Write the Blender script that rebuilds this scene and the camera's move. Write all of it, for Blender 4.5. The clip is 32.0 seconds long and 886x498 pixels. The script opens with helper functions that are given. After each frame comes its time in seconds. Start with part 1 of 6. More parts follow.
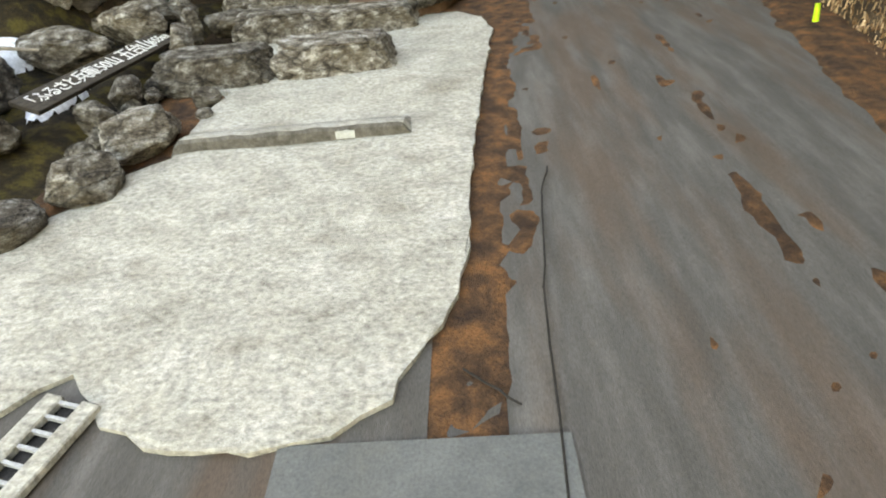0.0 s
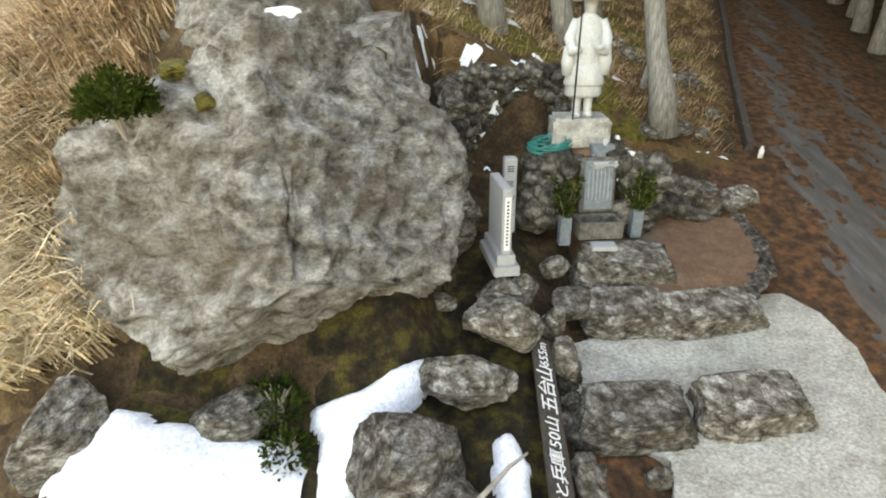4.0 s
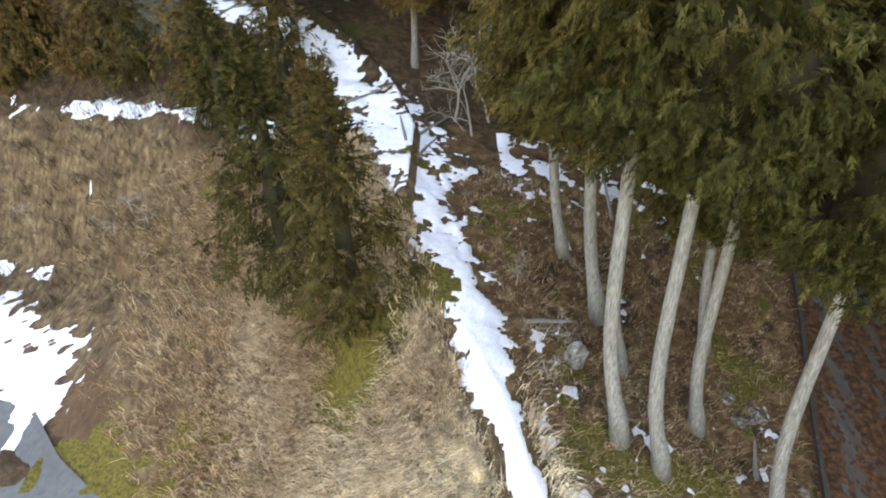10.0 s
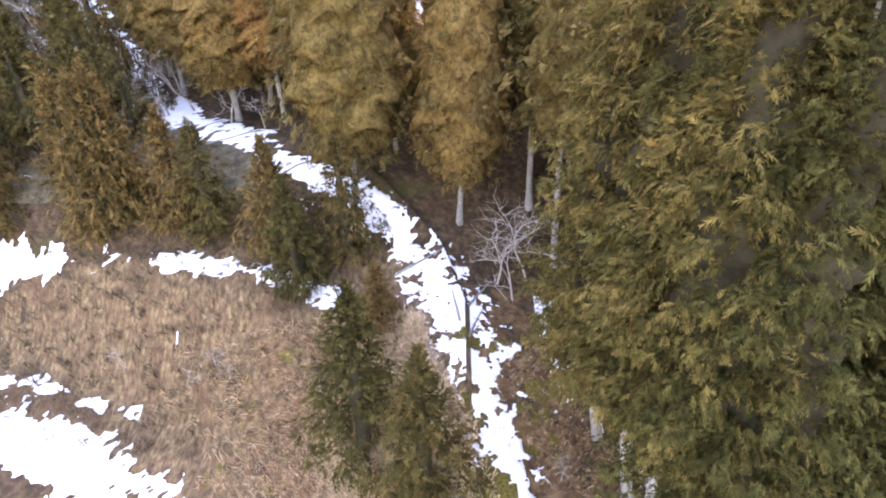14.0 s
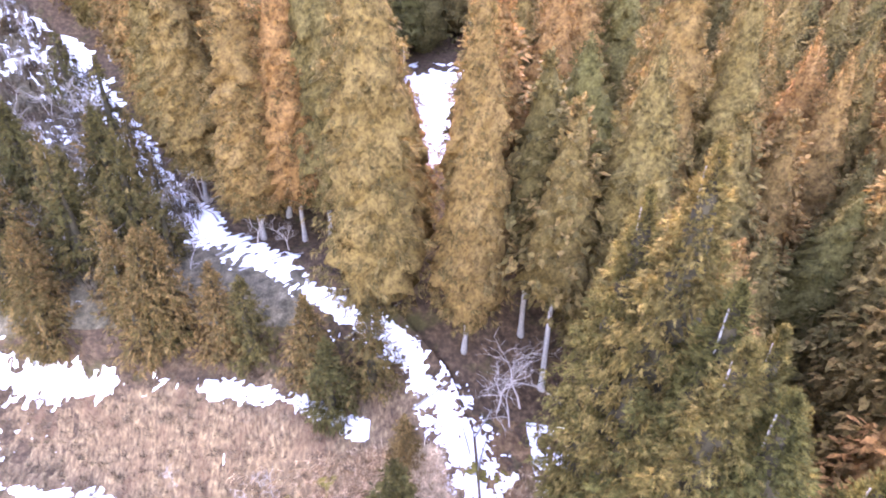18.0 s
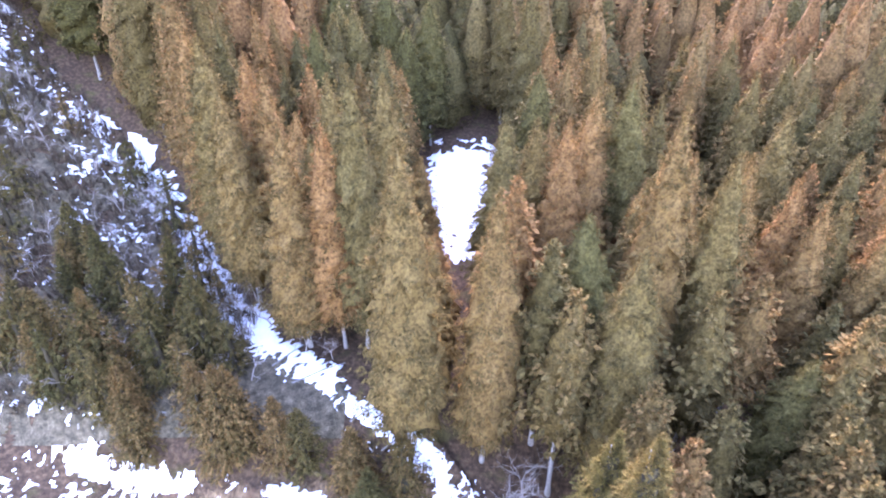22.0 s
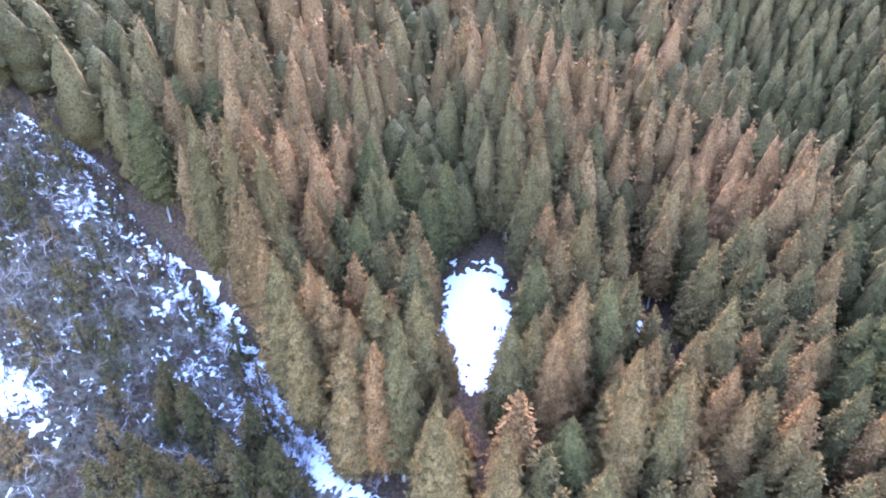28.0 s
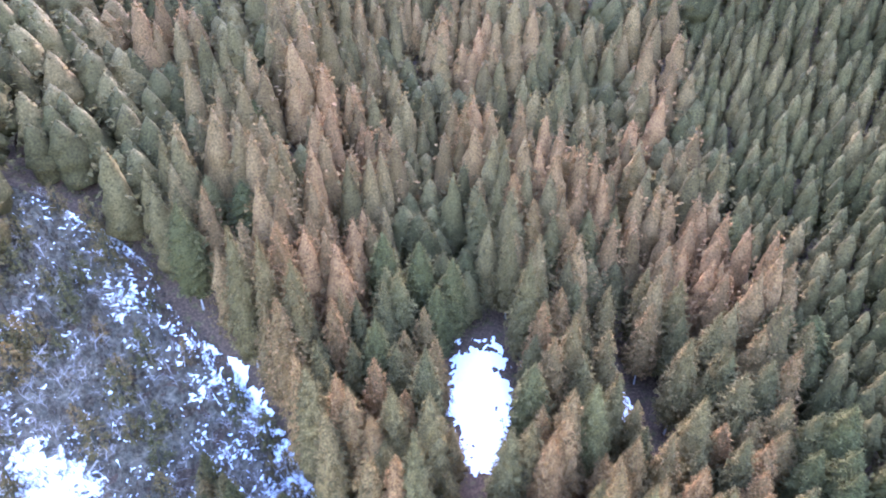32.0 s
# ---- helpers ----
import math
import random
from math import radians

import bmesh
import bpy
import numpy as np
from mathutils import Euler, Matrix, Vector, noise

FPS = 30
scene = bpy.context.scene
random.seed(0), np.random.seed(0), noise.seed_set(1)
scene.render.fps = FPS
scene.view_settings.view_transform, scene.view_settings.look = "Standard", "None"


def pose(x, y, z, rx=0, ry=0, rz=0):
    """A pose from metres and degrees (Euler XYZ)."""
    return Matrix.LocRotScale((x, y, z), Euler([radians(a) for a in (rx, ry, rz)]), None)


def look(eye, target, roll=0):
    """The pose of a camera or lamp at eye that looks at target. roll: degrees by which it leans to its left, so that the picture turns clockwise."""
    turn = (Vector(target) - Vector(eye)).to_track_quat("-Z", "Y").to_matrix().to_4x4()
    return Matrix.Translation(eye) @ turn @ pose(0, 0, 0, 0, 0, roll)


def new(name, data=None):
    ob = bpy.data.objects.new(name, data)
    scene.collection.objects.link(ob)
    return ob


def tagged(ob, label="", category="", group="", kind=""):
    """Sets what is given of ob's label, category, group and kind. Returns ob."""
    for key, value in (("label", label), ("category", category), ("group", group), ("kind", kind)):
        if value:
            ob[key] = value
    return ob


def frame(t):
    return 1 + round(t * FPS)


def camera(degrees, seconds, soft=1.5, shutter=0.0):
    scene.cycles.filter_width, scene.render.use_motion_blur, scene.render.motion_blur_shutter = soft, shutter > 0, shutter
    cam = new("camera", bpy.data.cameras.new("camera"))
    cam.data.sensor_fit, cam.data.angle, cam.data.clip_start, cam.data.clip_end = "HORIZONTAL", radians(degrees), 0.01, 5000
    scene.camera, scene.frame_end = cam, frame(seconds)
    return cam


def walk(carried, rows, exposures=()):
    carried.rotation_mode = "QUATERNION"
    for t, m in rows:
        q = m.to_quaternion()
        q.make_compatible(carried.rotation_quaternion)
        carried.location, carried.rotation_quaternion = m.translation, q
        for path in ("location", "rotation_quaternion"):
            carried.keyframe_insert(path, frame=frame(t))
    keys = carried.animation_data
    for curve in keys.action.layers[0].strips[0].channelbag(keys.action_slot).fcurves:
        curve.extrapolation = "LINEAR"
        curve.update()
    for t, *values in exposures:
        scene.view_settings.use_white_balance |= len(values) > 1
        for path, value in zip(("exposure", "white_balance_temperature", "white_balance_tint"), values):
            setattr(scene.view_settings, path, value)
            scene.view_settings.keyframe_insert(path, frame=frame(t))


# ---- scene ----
cam = camera(80.0, 32.0, soft=2.0)
PATH = [
    (0.0, pose(2.977, -1.686, 0.081, 66.91, 6.51, 1.37)),
    (0.5, pose(2.541, -0.629, 0.272, 67.75, 6.45, 1.30)),
    (1.0, pose(2.041, 0.044, 0.459, 68.33, 5.32, 0.65)),
    (1.5, pose(1.590, 0.436, 0.638, 68.59, 4.96, 0.57)),
    (2.0, pose(0.960, 0.529, 1.198, 68.08, 3.56, 0.26)),
    (2.5, pose(0.229, 0.602, 1.783, 68.40, 2.89, -0.49)),
    (3.0, pose(-0.530, 0.632, 2.393, 68.13, 1.90, -1.20)),
    (3.5, pose(-1.305, 0.515, 3.102, 67.19, 0.93, -1.55)),
    (4.0, pose(-2.095, 0.266, 4.028, 66.00, 0.75, -1.53)),
    (4.5, pose(-2.854, 0.407, 4.856, 64.91, 0.14, -2.59)),
    (6.5, pose(-4.871, 0.644, 8.699, 62.88, 0.84, -1.87)),
    (7.0, pose(-5.339, 0.769, 9.689, 63.13, 0.77, -2.14)),
    (8.0, pose(-6.012, 1.221, 12.259, 61.68, 1.12, -1.95)),
    (9.0, pose(-6.570, 1.581, 14.841, 60.48, 1.38, -2.08)),
    (10.0, pose(-6.873, 1.735, 17.549, 59.94, 2.23, -1.05)),
    (11.0, pose(-7.375, 2.094, 19.819, 59.67, 2.38, -1.01)),
    (12.0, pose(-8.180, 2.245, 22.395, 59.65, 1.95, -1.16)),
    (13.0, pose(-8.540, 2.311, 24.522, 60.69, 1.38, -1.61)),
    (14.0, pose(-9.010, 2.426, 26.689, 61.19, 1.53, -0.33)),
    (14.5, pose(-9.299, 2.215, 27.861, 61.75, 1.19, -0.25)),
    (16.5, pose(-10.667, 2.531, 33.844, 60.67, -0.23, -1.71)),
    (17.0, pose(-11.169, 2.180, 35.267, 60.70, -0.46, -2.11)),
    (18.0, pose(-12.238, 1.481, 38.050, 61.54, -1.32, -3.31)),
    (19.0, pose(-13.002, 1.047, 41.242, 61.68, -1.64, -3.21)),
    (20.0, pose(-12.518, 1.616, 44.768, 60.75, -0.94, -2.06)),
    (21.0, pose(-12.520, 1.831, 48.926, 59.58, -0.65, -2.04)),
    (22.0, pose(-12.377, 1.290, 52.431, 60.18, -0.23, -0.93)),
    (23.0, pose(-12.288, 0.702, 55.833, 60.66, -0.27, -0.90)),
    (24.0, pose(-13.180, 0.651, 60.110, 60.30, -0.33, -0.97)),
    (25.0, pose(-13.434, -0.146, 64.040, 60.70, 0.00, -0.57)),
    (25.5, pose(-13.540, -0.628, 66.267, 60.67, 0.03, -0.62)),
    (27.5, pose(-14.385, -1.613, 75.918, 60.13, 0.41, -0.37)),
    (28.0, pose(-14.555, -1.410, 78.531, 59.87, 0.11, -0.68)),
    (29.0, pose(-14.918, -1.821, 82.713, 60.33, 0.11, -0.78)),
    (30.0, pose(-15.344, -1.499, 87.077, 60.29, -0.12, -0.85)),
    (31.0, pose(-16.083, -1.949, 92.148, 60.32, -0.14, -0.90)),
    (32.0, pose(-16.337, -2.839, 97.539, 60.68, 0.00, -0.95)),
]
walk(cam, PATH, exposures=[(0.0, 3.5, 10800, 16), (1.0, 3.05, 10800, 18), (2.0, 2.75, 11200, 18), (3.0, 2.95, 11200, 18), (4.0, 3.3, 10500, 18), (9.0, 3.2, 8700, 20), (14.0, 4.0, 7600, 40), (19.0, 4.75, 6500, 54), (24.0, 4.2, 5500, 44), (32.0, 4.4, 5000, 41)])

# ---- light ----
SUN_EL, SUN_AZ = 27.0, 4.0          # degrees above the horizon, degrees from +y towards +x
world = bpy.data.worlds.new("sky")
scene.world = world
world.use_nodes = True
wn = world.node_tree.nodes
sky = wn.new("ShaderNodeTexSky")
sky.sky_type = 'NISHITA'
sky.sun_disc = False
sky.sun_elevation, sky.sun_rotation = radians(SUN_EL), radians(SUN_AZ)
sky.air_density, sky.dust_density = 1.3, 2.0
wn["Background"].inputs["Strength"].default_value = 0.15
world.node_tree.links.new(sky.outputs[0], wn["Background"].inputs["Color"])
sun = new("sun", bpy.data.lights.new("sun", 'SUN'))
sun.data.energy, sun.data.angle, sun.data.color = 1.0, radians(0.8), (1.0, 0.88, 0.7)
sun.matrix_world = look((0, 0, 60), (-60 * math.sin(radians(SUN_AZ)) * math.cos(radians(SUN_EL)), -60 * math.cos(radians(SUN_AZ)) * math.cos(radians(SUN_EL)), 60 - 60 * math.sin(radians(SUN_EL))))


# ---- the lie of the land ----
# the plan is drawn with the lane's shrine terrace level; the whole valley climbs away from it, so the plan is laid on this slope at the end
PIVOT = Vector((0.8, 5.0, 0.0))
SITE = Matrix.Translation(PIVOT) @ pose(0, 0, 0, 10.993, 2.563, -1.439) @ Matrix.Translation(-PIVOT)
TILT = np.array(SITE.to_3x3())
UPRIGHT = {"tree", "shrub", "bush", "statue", "plinth", "stele", "pillar", "tablet", "basin", "vase", "marker post", "gate", "bottle", "incense block", "cup", "fence", "stone"}


def lay_on_slope():
    """Turns the plan onto the slope; what grows or was set up plumb keeps upright on its foot."""
    for ob in list(scene.objects):
        if ob.parent or ob.type not in {'MESH', 'EMPTY'}:
            continue
        m = ob.matrix_basis.copy()
        if ob.get("category") in UPRIGHT and m != Matrix():
            ob.matrix_basis = Matrix.Translation(SITE @ m.translation - m.translation) @ m
        elif ob.get("category") in UPRIGHT:
            up = SITE.copy()
            up.col[2] = (0, 0, 1, 0)
            ob.matrix_basis = up
        else:
            ob.matrix_basis = SITE @ m


# ---- small helpers ----
def smooth(a, b, v):
    u = min(1.0, max(0.0, (v - a) / (b - a)))
    return u * u * (3 - 2 * u)


def nz(x, y, z=0.0):
    return noise.noise((x, y, z))


def along(line, v):
    """Straight interpolation in a short table of (key, value)."""
    if v <= line[0][0]:
        return line[0][1]
    for (a, p), (b, q) in zip(line, line[1:]):
        if v <= b:
            return p + (q - p) * (v - a) / (b - a)
    return line[-1][1]


def part(name, bm, material, parent=None, label="", smooth_faces=False):
    me = bpy.data.meshes.new(name)
    bm.to_mesh(me)
    bm.free()
    for m in material if isinstance(material, (list, tuple)) else (material,):
        me.materials.append(m)
    if smooth_faces:
        me.shade_smooth()
    ob = new(name, me)
    ob.parent = parent
    if label:
        ob["label"] = label
    return ob


def sheet(name, verts, faces, material, parent=None, label="", smooth_faces=False):
    me = bpy.data.meshes.new(name)
    me.from_pydata([tuple(v) for v in verts], [], faces)
    me.materials.append(material)
    if smooth_faces:
        me.shade_smooth()
    ob = new(name, me)
    ob.parent = parent
    if label:
        ob["label"] = label
    return ob


def empty(name, m, label, category, group="", kind=""):
    ob = new(name)
    ob.matrix_world = m
    return tagged(ob, label, category, group, kind)


def box(bm, sx, sy, sz, m=Matrix(), bevel=0.0, segs=1):
    made = bmesh.ops.create_cube(bm, size=1.0, matrix=m @ Matrix.Diagonal((sx, sy, sz, 1)))
    if bevel:
        edges = {e for v in made["verts"] for e in v.link_edges}
        bmesh.ops.bevel(bm, geom=list(edges), offset=bevel, segments=segs, affect='EDGES')


def tube(bm, pts, radii, sides=8):
    """A closed tapered tube through the points."""
    rings = []
    for i, p in enumerate(pts):
        p = Vector(p)
        d = (Vector(pts[min(i + 1, len(pts) - 1)]) - Vector(pts[max(i - 1, 0)])).normalized()
        a = d.orthogonal().normalized()
        if i:
            a = (rings[-1][1] - d * rings[-1][1].dot(d)).normalized()
        b = d.cross(a)
        ring = [bm.verts.new(p + (a * math.cos(k * math.tau / sides) + b * math.sin(k * math.tau / sides)) * radii[i]) for k in range(sides)]
        rings.append((ring, a))
    for (r, _), (q, _) in zip(rings, rings[1:]):
        for k in range(sides):
            bm.faces.new((r[k], r[(k + 1) % sides], q[(k + 1) % sides], q[k]))
    bm.faces.new(rings[0][0][::-1])
    bm.faces.new(rings[-1][0])


# ---- materials ----
def material(name, stops, scale=6.0, detail=8.0, rough=0.9, bump=0.3, bump_scale=40.0, stretch=(1, 1, 1), mottle=0.0, mottle_color=(0.1, 0.1, 0.1), mottle_scale=1.5, mottle_at=0.55, metallic=0.0, per_object=0.0, dist=0.02, grain=0.3, grain_scale=7.0, crack=0.0):
    """Noise-driven colour between stops, stains at a second, larger scale, and fine relief."""
    m = bpy.data.materials.new(name)
    m.use_nodes = True
    n, l = m.node_tree.nodes, m.node_tree.links
    bsdf = n["Principled BSDF"]
    bsdf.inputs["Roughness"].default_value = rough
    bsdf.inputs["Metallic"].default_value = metallic
    bsdf.inputs["Specular IOR Level"].default_value = 0.3
    co = n.new("ShaderNodeTexCoord")
    mp = n.new("ShaderNodeMapping")
    mp.inputs["Scale"].default_value = stretch
    geo = n.new("ShaderNodeNewGeometry")
    l.new(geo.outputs["Position"] if per_object == 0 else co.outputs["Object"], mp.inputs["Vector"])
    tx = n.new("ShaderNodeTexNoise")
    tx.inputs["Scale"].default_value, tx.inputs["Detail"].default_value, tx.inputs["Roughness"].default_value = scale, detail, 0.65
    l.new(mp.outputs[0], tx.inputs["Vector"])
    ramp = n.new("ShaderNodeValToRGB")
    while len(ramp.color_ramp.elements) < len(stops):
        ramp.color_ramp.elements.new(0.5)
    for e, (p, c) in zip(ramp.color_ramp.elements, stops):
        e.position, e.color = p, (*c, 1)
    l.new(tx.outputs["Fac"], ramp.inputs["Fac"])
    out = ramp.outputs["Color"]
    if mottle:
        t2 = n.new("ShaderNodeTexNoise")
        t2.inputs["Scale"].default_value, t2.inputs["Detail"].default_value = mottle_scale, 6.0
        l.new(mp.outputs[0], t2.inputs["Vector"])
        r2 = n.new("ShaderNodeMapRange")
        r2.inputs["From Min"].default_value, r2.inputs["From Max"].default_value, r2.inputs["To Max"].default_value = mottle_at, mottle_at + 0.13, mottle
        l.new(t2.outputs["Fac"], r2.inputs["Value"])
        mx = n.new("ShaderNodeMix")
        mx.data_type = 'RGBA'
        l.new(r2.outputs[0], mx.inputs["Factor"])
        l.new(out, mx.inputs["A"])
        mx.inputs["B"].default_value = (*mottle_color, 1)
        out = mx.outputs["Result"]
    if grain:
        t4 = n.new("ShaderNodeTexNoise")
        t4.inputs["Scale"].default_value, t4.inputs["Detail"].default_value, t4.inputs["Roughness"].default_value = scale * grain_scale, 6.0, 0.75
        l.new(mp.outputs[0], t4.inputs["Vector"])
        r4 = n.new("ShaderNodeMapRange")
        r4.inputs["From Min"].default_value, r4.inputs["From Max"].default_value = 0.3, 0.7
        r4.inputs["To Min"].default_value, r4.inputs["To Max"].default_value = 1 - grain, 1 + grain
        l.new(t4.outputs["Fac"], r4.inputs["Value"])
        h4 = n.new("ShaderNodeHueSaturation")
        l.new(r4.outputs[0], h4.inputs["Value"])
        l.new(out, h4.inputs["Color"])
        out = h4.outputs["Color"]
    if crack:
        wob = n.new("ShaderNodeTexNoise")
        wob.inputs["Scale"].default_value, wob.inputs["Detail"].default_value = crack * 1.3, 6.0
        l.new(mp.outputs[0], wob.inputs["Vector"])
        add = n.new("ShaderNodeVectorMath")
        add.operation = 'MULTIPLY_ADD'
        l.new(wob.outputs["Color"], add.inputs[0])
        add.inputs[1].default_value = (0.9 / crack,) * 3
        l.new(mp.outputs[0], add.inputs[2])
        vo = n.new("ShaderNodeTexVoronoi")
        vo.feature = 'DISTANCE_TO_EDGE'
        vo.inputs["Scale"].default_value = crack
        l.new(add.outputs[0], vo.inputs["Vector"])
        rc = n.new("ShaderNodeMapRange")
        rc.inputs["From Max"].default_value, rc.inputs["To Min"].default_value = 0.045, 0.4
        l.new(vo.outputs["Distance"], rc.inputs["Value"])
        hc = n.new("ShaderNodeHueSaturation")
        l.new(rc.outputs[0], hc.inputs["Value"])
        l.new(out, hc.inputs["Color"])
        out = hc.outputs["Color"]
    if per_object:
        oi = n.new("ShaderNodeObjectInfo")
        hs = n.new("ShaderNodeHueSaturation")
        r3 = n.new("ShaderNodeMapRange")
        r3.inputs["To Min"].default_value, r3.inputs["To Max"].default_value = 1 - per_object, 1 + per_object
        l.new(oi.outputs["Random"], r3.inputs["Value"])
        l.new(r3.outputs[0], hs.inputs["Value"])
        l.new(out, hs.inputs["Color"])
        out = hs.outputs["Color"]
    l.new(out, bsdf.inputs["Base Color"])
    if bump:
        t3 = n.new("ShaderNodeTexNoise")
        t3.inputs["Scale"].default_value, t3.inputs["Detail"].default_value = bump_scale, 9.0
        l.new(mp.outputs[0], t3.inputs["Vector"])
        bp = n.new("ShaderNodeBump")
        t3.inputs["Roughness"].default_value = 0.7
        bp.inputs["Strength"].default_value, bp.inputs["Distance"].default_value = bump, dist
        l.new(t3.outputs["Fac"], bp.inputs["Height"])
        l.new(bp.outputs[0], bsdf.inputs["Normal"])
    return m


# crown cores: dead inner twigs, coloured near black to paint in the shade there
CROWN_SHADE = material("shaded_inner_twigs", [(0.3, (0.020, 0.018, 0.009)), (0.7, (0.055, 0.045, 0.022))], scale=1.5, bump=0.5, bump_scale=6, dist=0.1)


def foliage(name, dark, light, tip, translucent=0.25, relief=0.9, tone=False, clump=2.6, vary=0.5):
    """Needle foliage: the tone of a tree from its own random or the mesh's 'tone', a second variation tuft by tuft."""
    m = bpy.data.materials.new(name)
    m.use_nodes = True
    n, l = m.node_tree.nodes, m.node_tree.links
    bsdf = n["Principled BSDF"]
    bsdf.inputs["Roughness"].default_value = 0.7
    bsdf.inputs["Specular IOR Level"].default_value = 0.04
    at = n.new("ShaderNodeAttribute")
    at.attribute_name = "tone"
    oi = n.new("ShaderNodeObjectInfo")
    geo = n.new("ShaderNodeNewGeometry")
    r1 = n.new("ShaderNodeValToRGB")
    r1.color_ramp.elements[0].color, r1.color_ramp.elements[1].color = (*dark, 1), (*tip, 1)
    e = r1.color_ramp.elements.new(0.5)
    e.color = (*light, 1)
    isl = n.new("ShaderNodeMath")
    isl.operation = 'MULTIPLY_ADD'
    l.new(geo.outputs["Random Per Island"], isl.inputs[0])
    isl.inputs[1].default_value = vary
    mean = n.new("ShaderNodeMath")
    mean.operation = 'MULTIPLY_ADD'
    l.new(at.outputs["Fac"] if tone else oi.outputs["Random"], mean.inputs[0])
    mean.inputs[1].default_value, mean.inputs[2].default_value = 0.75, 0.15 - 0.5 * vary
    l.new(mean.outputs[0], isl.inputs[2])
    l.new(isl.outputs[0], r1.inputs["Fac"])
    hs = n.new("ShaderNodeHueSaturation")
    r2 = n.new("ShaderNodeMapRange")
    r2.inputs["To Min"].default_value, r2.inputs["To Max"].default_value = 0.7, 1.3
    l.new(geo.outputs["Random Per Island"], r2.inputs["Value"])
    l.new(r2.outputs[0], hs.inputs["Value"])
    l.new(r1.outputs["Color"], hs.inputs["Color"])
    # noise darkens the foliage colour too, painting in the shaded gaps between clumps
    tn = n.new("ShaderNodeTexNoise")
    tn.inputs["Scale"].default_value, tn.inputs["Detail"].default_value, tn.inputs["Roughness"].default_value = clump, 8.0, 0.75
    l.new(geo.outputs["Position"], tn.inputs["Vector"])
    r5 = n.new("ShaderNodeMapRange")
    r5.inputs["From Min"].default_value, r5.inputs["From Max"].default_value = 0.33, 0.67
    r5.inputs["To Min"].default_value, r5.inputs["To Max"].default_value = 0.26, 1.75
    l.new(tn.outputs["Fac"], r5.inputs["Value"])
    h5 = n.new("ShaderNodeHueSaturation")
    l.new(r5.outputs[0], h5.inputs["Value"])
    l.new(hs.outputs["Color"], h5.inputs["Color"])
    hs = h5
    bp = n.new("ShaderNodeBump")
    bp.inputs["Strength"].default_value, bp.inputs["Distance"].default_value = relief, 0.65 / clump
    l.new(tn.outputs["Fac"], bp.inputs["Height"])
    l.new(bp.outputs[0], bsdf.inputs["Normal"])
    l.new(hs.outputs["Color"], bsdf.inputs["Base Color"])
    tr = n.new("ShaderNodeBsdfTranslucent")
    l.new(hs.outputs["Color"], tr.inputs["Color"])
    mx = n.new("ShaderNodeMixShader")
    mx.inputs["Fac"].default_value = translucent
    l.new(bsdf.outputs[0], mx.inputs[1])
    l.new(tr.outputs[0], mx.inputs[2])
    l.new(mx.outputs[0], n["Material Output"].inputs["Surface"])
    return m


EARTH = material("earth_and_litter", [(0.25, (0.018, 0.011, 0.006)), (0.45, (0.050, 0.030, 0.015)), (0.6, (0.10, 0.062, 0.032)), (0.8, (0.17, 0.12, 0.065))], scale=2.2, bump=0.9, bump_scale=12, mottle=0.65, mottle_color=(0.060, 0.058, 0.012), mottle_scale=0.5, mottle_at=0.56, dist=0.08, grain=0.6, grain_scale=9)
ASPHALT = material("asphalt", [(0.34, (0.064, 0.060, 0.054)), (0.5, (0.082, 0.077, 0.070)), (0.66, (0.115, 0.108, 0.099))], scale=2.2, bump=0.5, bump_scale=70, mottle=0.5, mottle_color=(0.098, 0.058, 0.036), mottle_scale=0.9, mottle_at=0.5, stretch=(2.2, 0.3, 1), dist=0.01, grain=0.35, grain_scale=40)
GREY_ROAD = material("grey_asphalt", [(0.3, (0.085, 0.09, 0.088)), (0.7, (0.14, 0.145, 0.14))], scale=3.0, bump=0.3, bump_scale=60, mottle=0.4, mottle_color=(0.08, 0.075, 0.06), grain=0.25, grain_scale=20)
CONCRETE = material("broom_finished_concrete", [(0.25, (0.24, 0.225, 0.19)), (0.5, (0.36, 0.345, 0.30)), (0.75, (0.46, 0.445, 0.40))], scale=2.5, bump=0.7, bump_scale=30, mottle=0.6, mottle_color=(0.20, 0.18, 0.145), mottle_scale=1.4, stretch=(0.95, 1.35, 1), dist=0.02, grain=0.55, grain_scale=9)
ROCK = material("grey_lichen_rock", [(0.37, (0.125, 0.103, 0.078)), (0.45, (0.30, 0.27, 0.227)), (0.53, (0.45, 0.42, 0.372)), (0.62, (0.67, 0.65, 0.605))], scale=3.4, detail=15, bump=1.0, bump_scale=10, mottle=0.55, mottle_color=(0.19, 0.142, 0.095), mottle_scale=0.7, mottle_at=0.5, dist=0.2, grain=0.45, grain_scale=6, stretch=(1.0, 1.0, 1.6))
STONE = material("mossy_stone", [(0.37, (0.052, 0.042, 0.032)), (0.47, (0.145, 0.124, 0.098)), (0.55, (0.25, 0.228, 0.195)), (0.64, (0.50, 0.48, 0.44))], scale=6.5, detail=14, bump=1.0, bump_scale=14, mottle=0.5, mottle_color=(0.085, 0.062, 0.030), mottle_scale=2.0, mottle_at=0.52, per_object=0.3, dist=0.07, grain=0.65, grain_scale=7, stretch=(1, 1, 2.0), crack=2.2)
WALL_STONE = material("dark_lichened_wall_stone", [(0.36, (0.020, 0.017, 0.014)), (0.5, (0.10, 0.088, 0.072)), (0.66, (0.30, 0.285, 0.255))], scale=1.3, detail=12, bump=0.8, bump_scale=4, per_object=0.55, dist=0.15, grain=0.4, grain_scale=6)
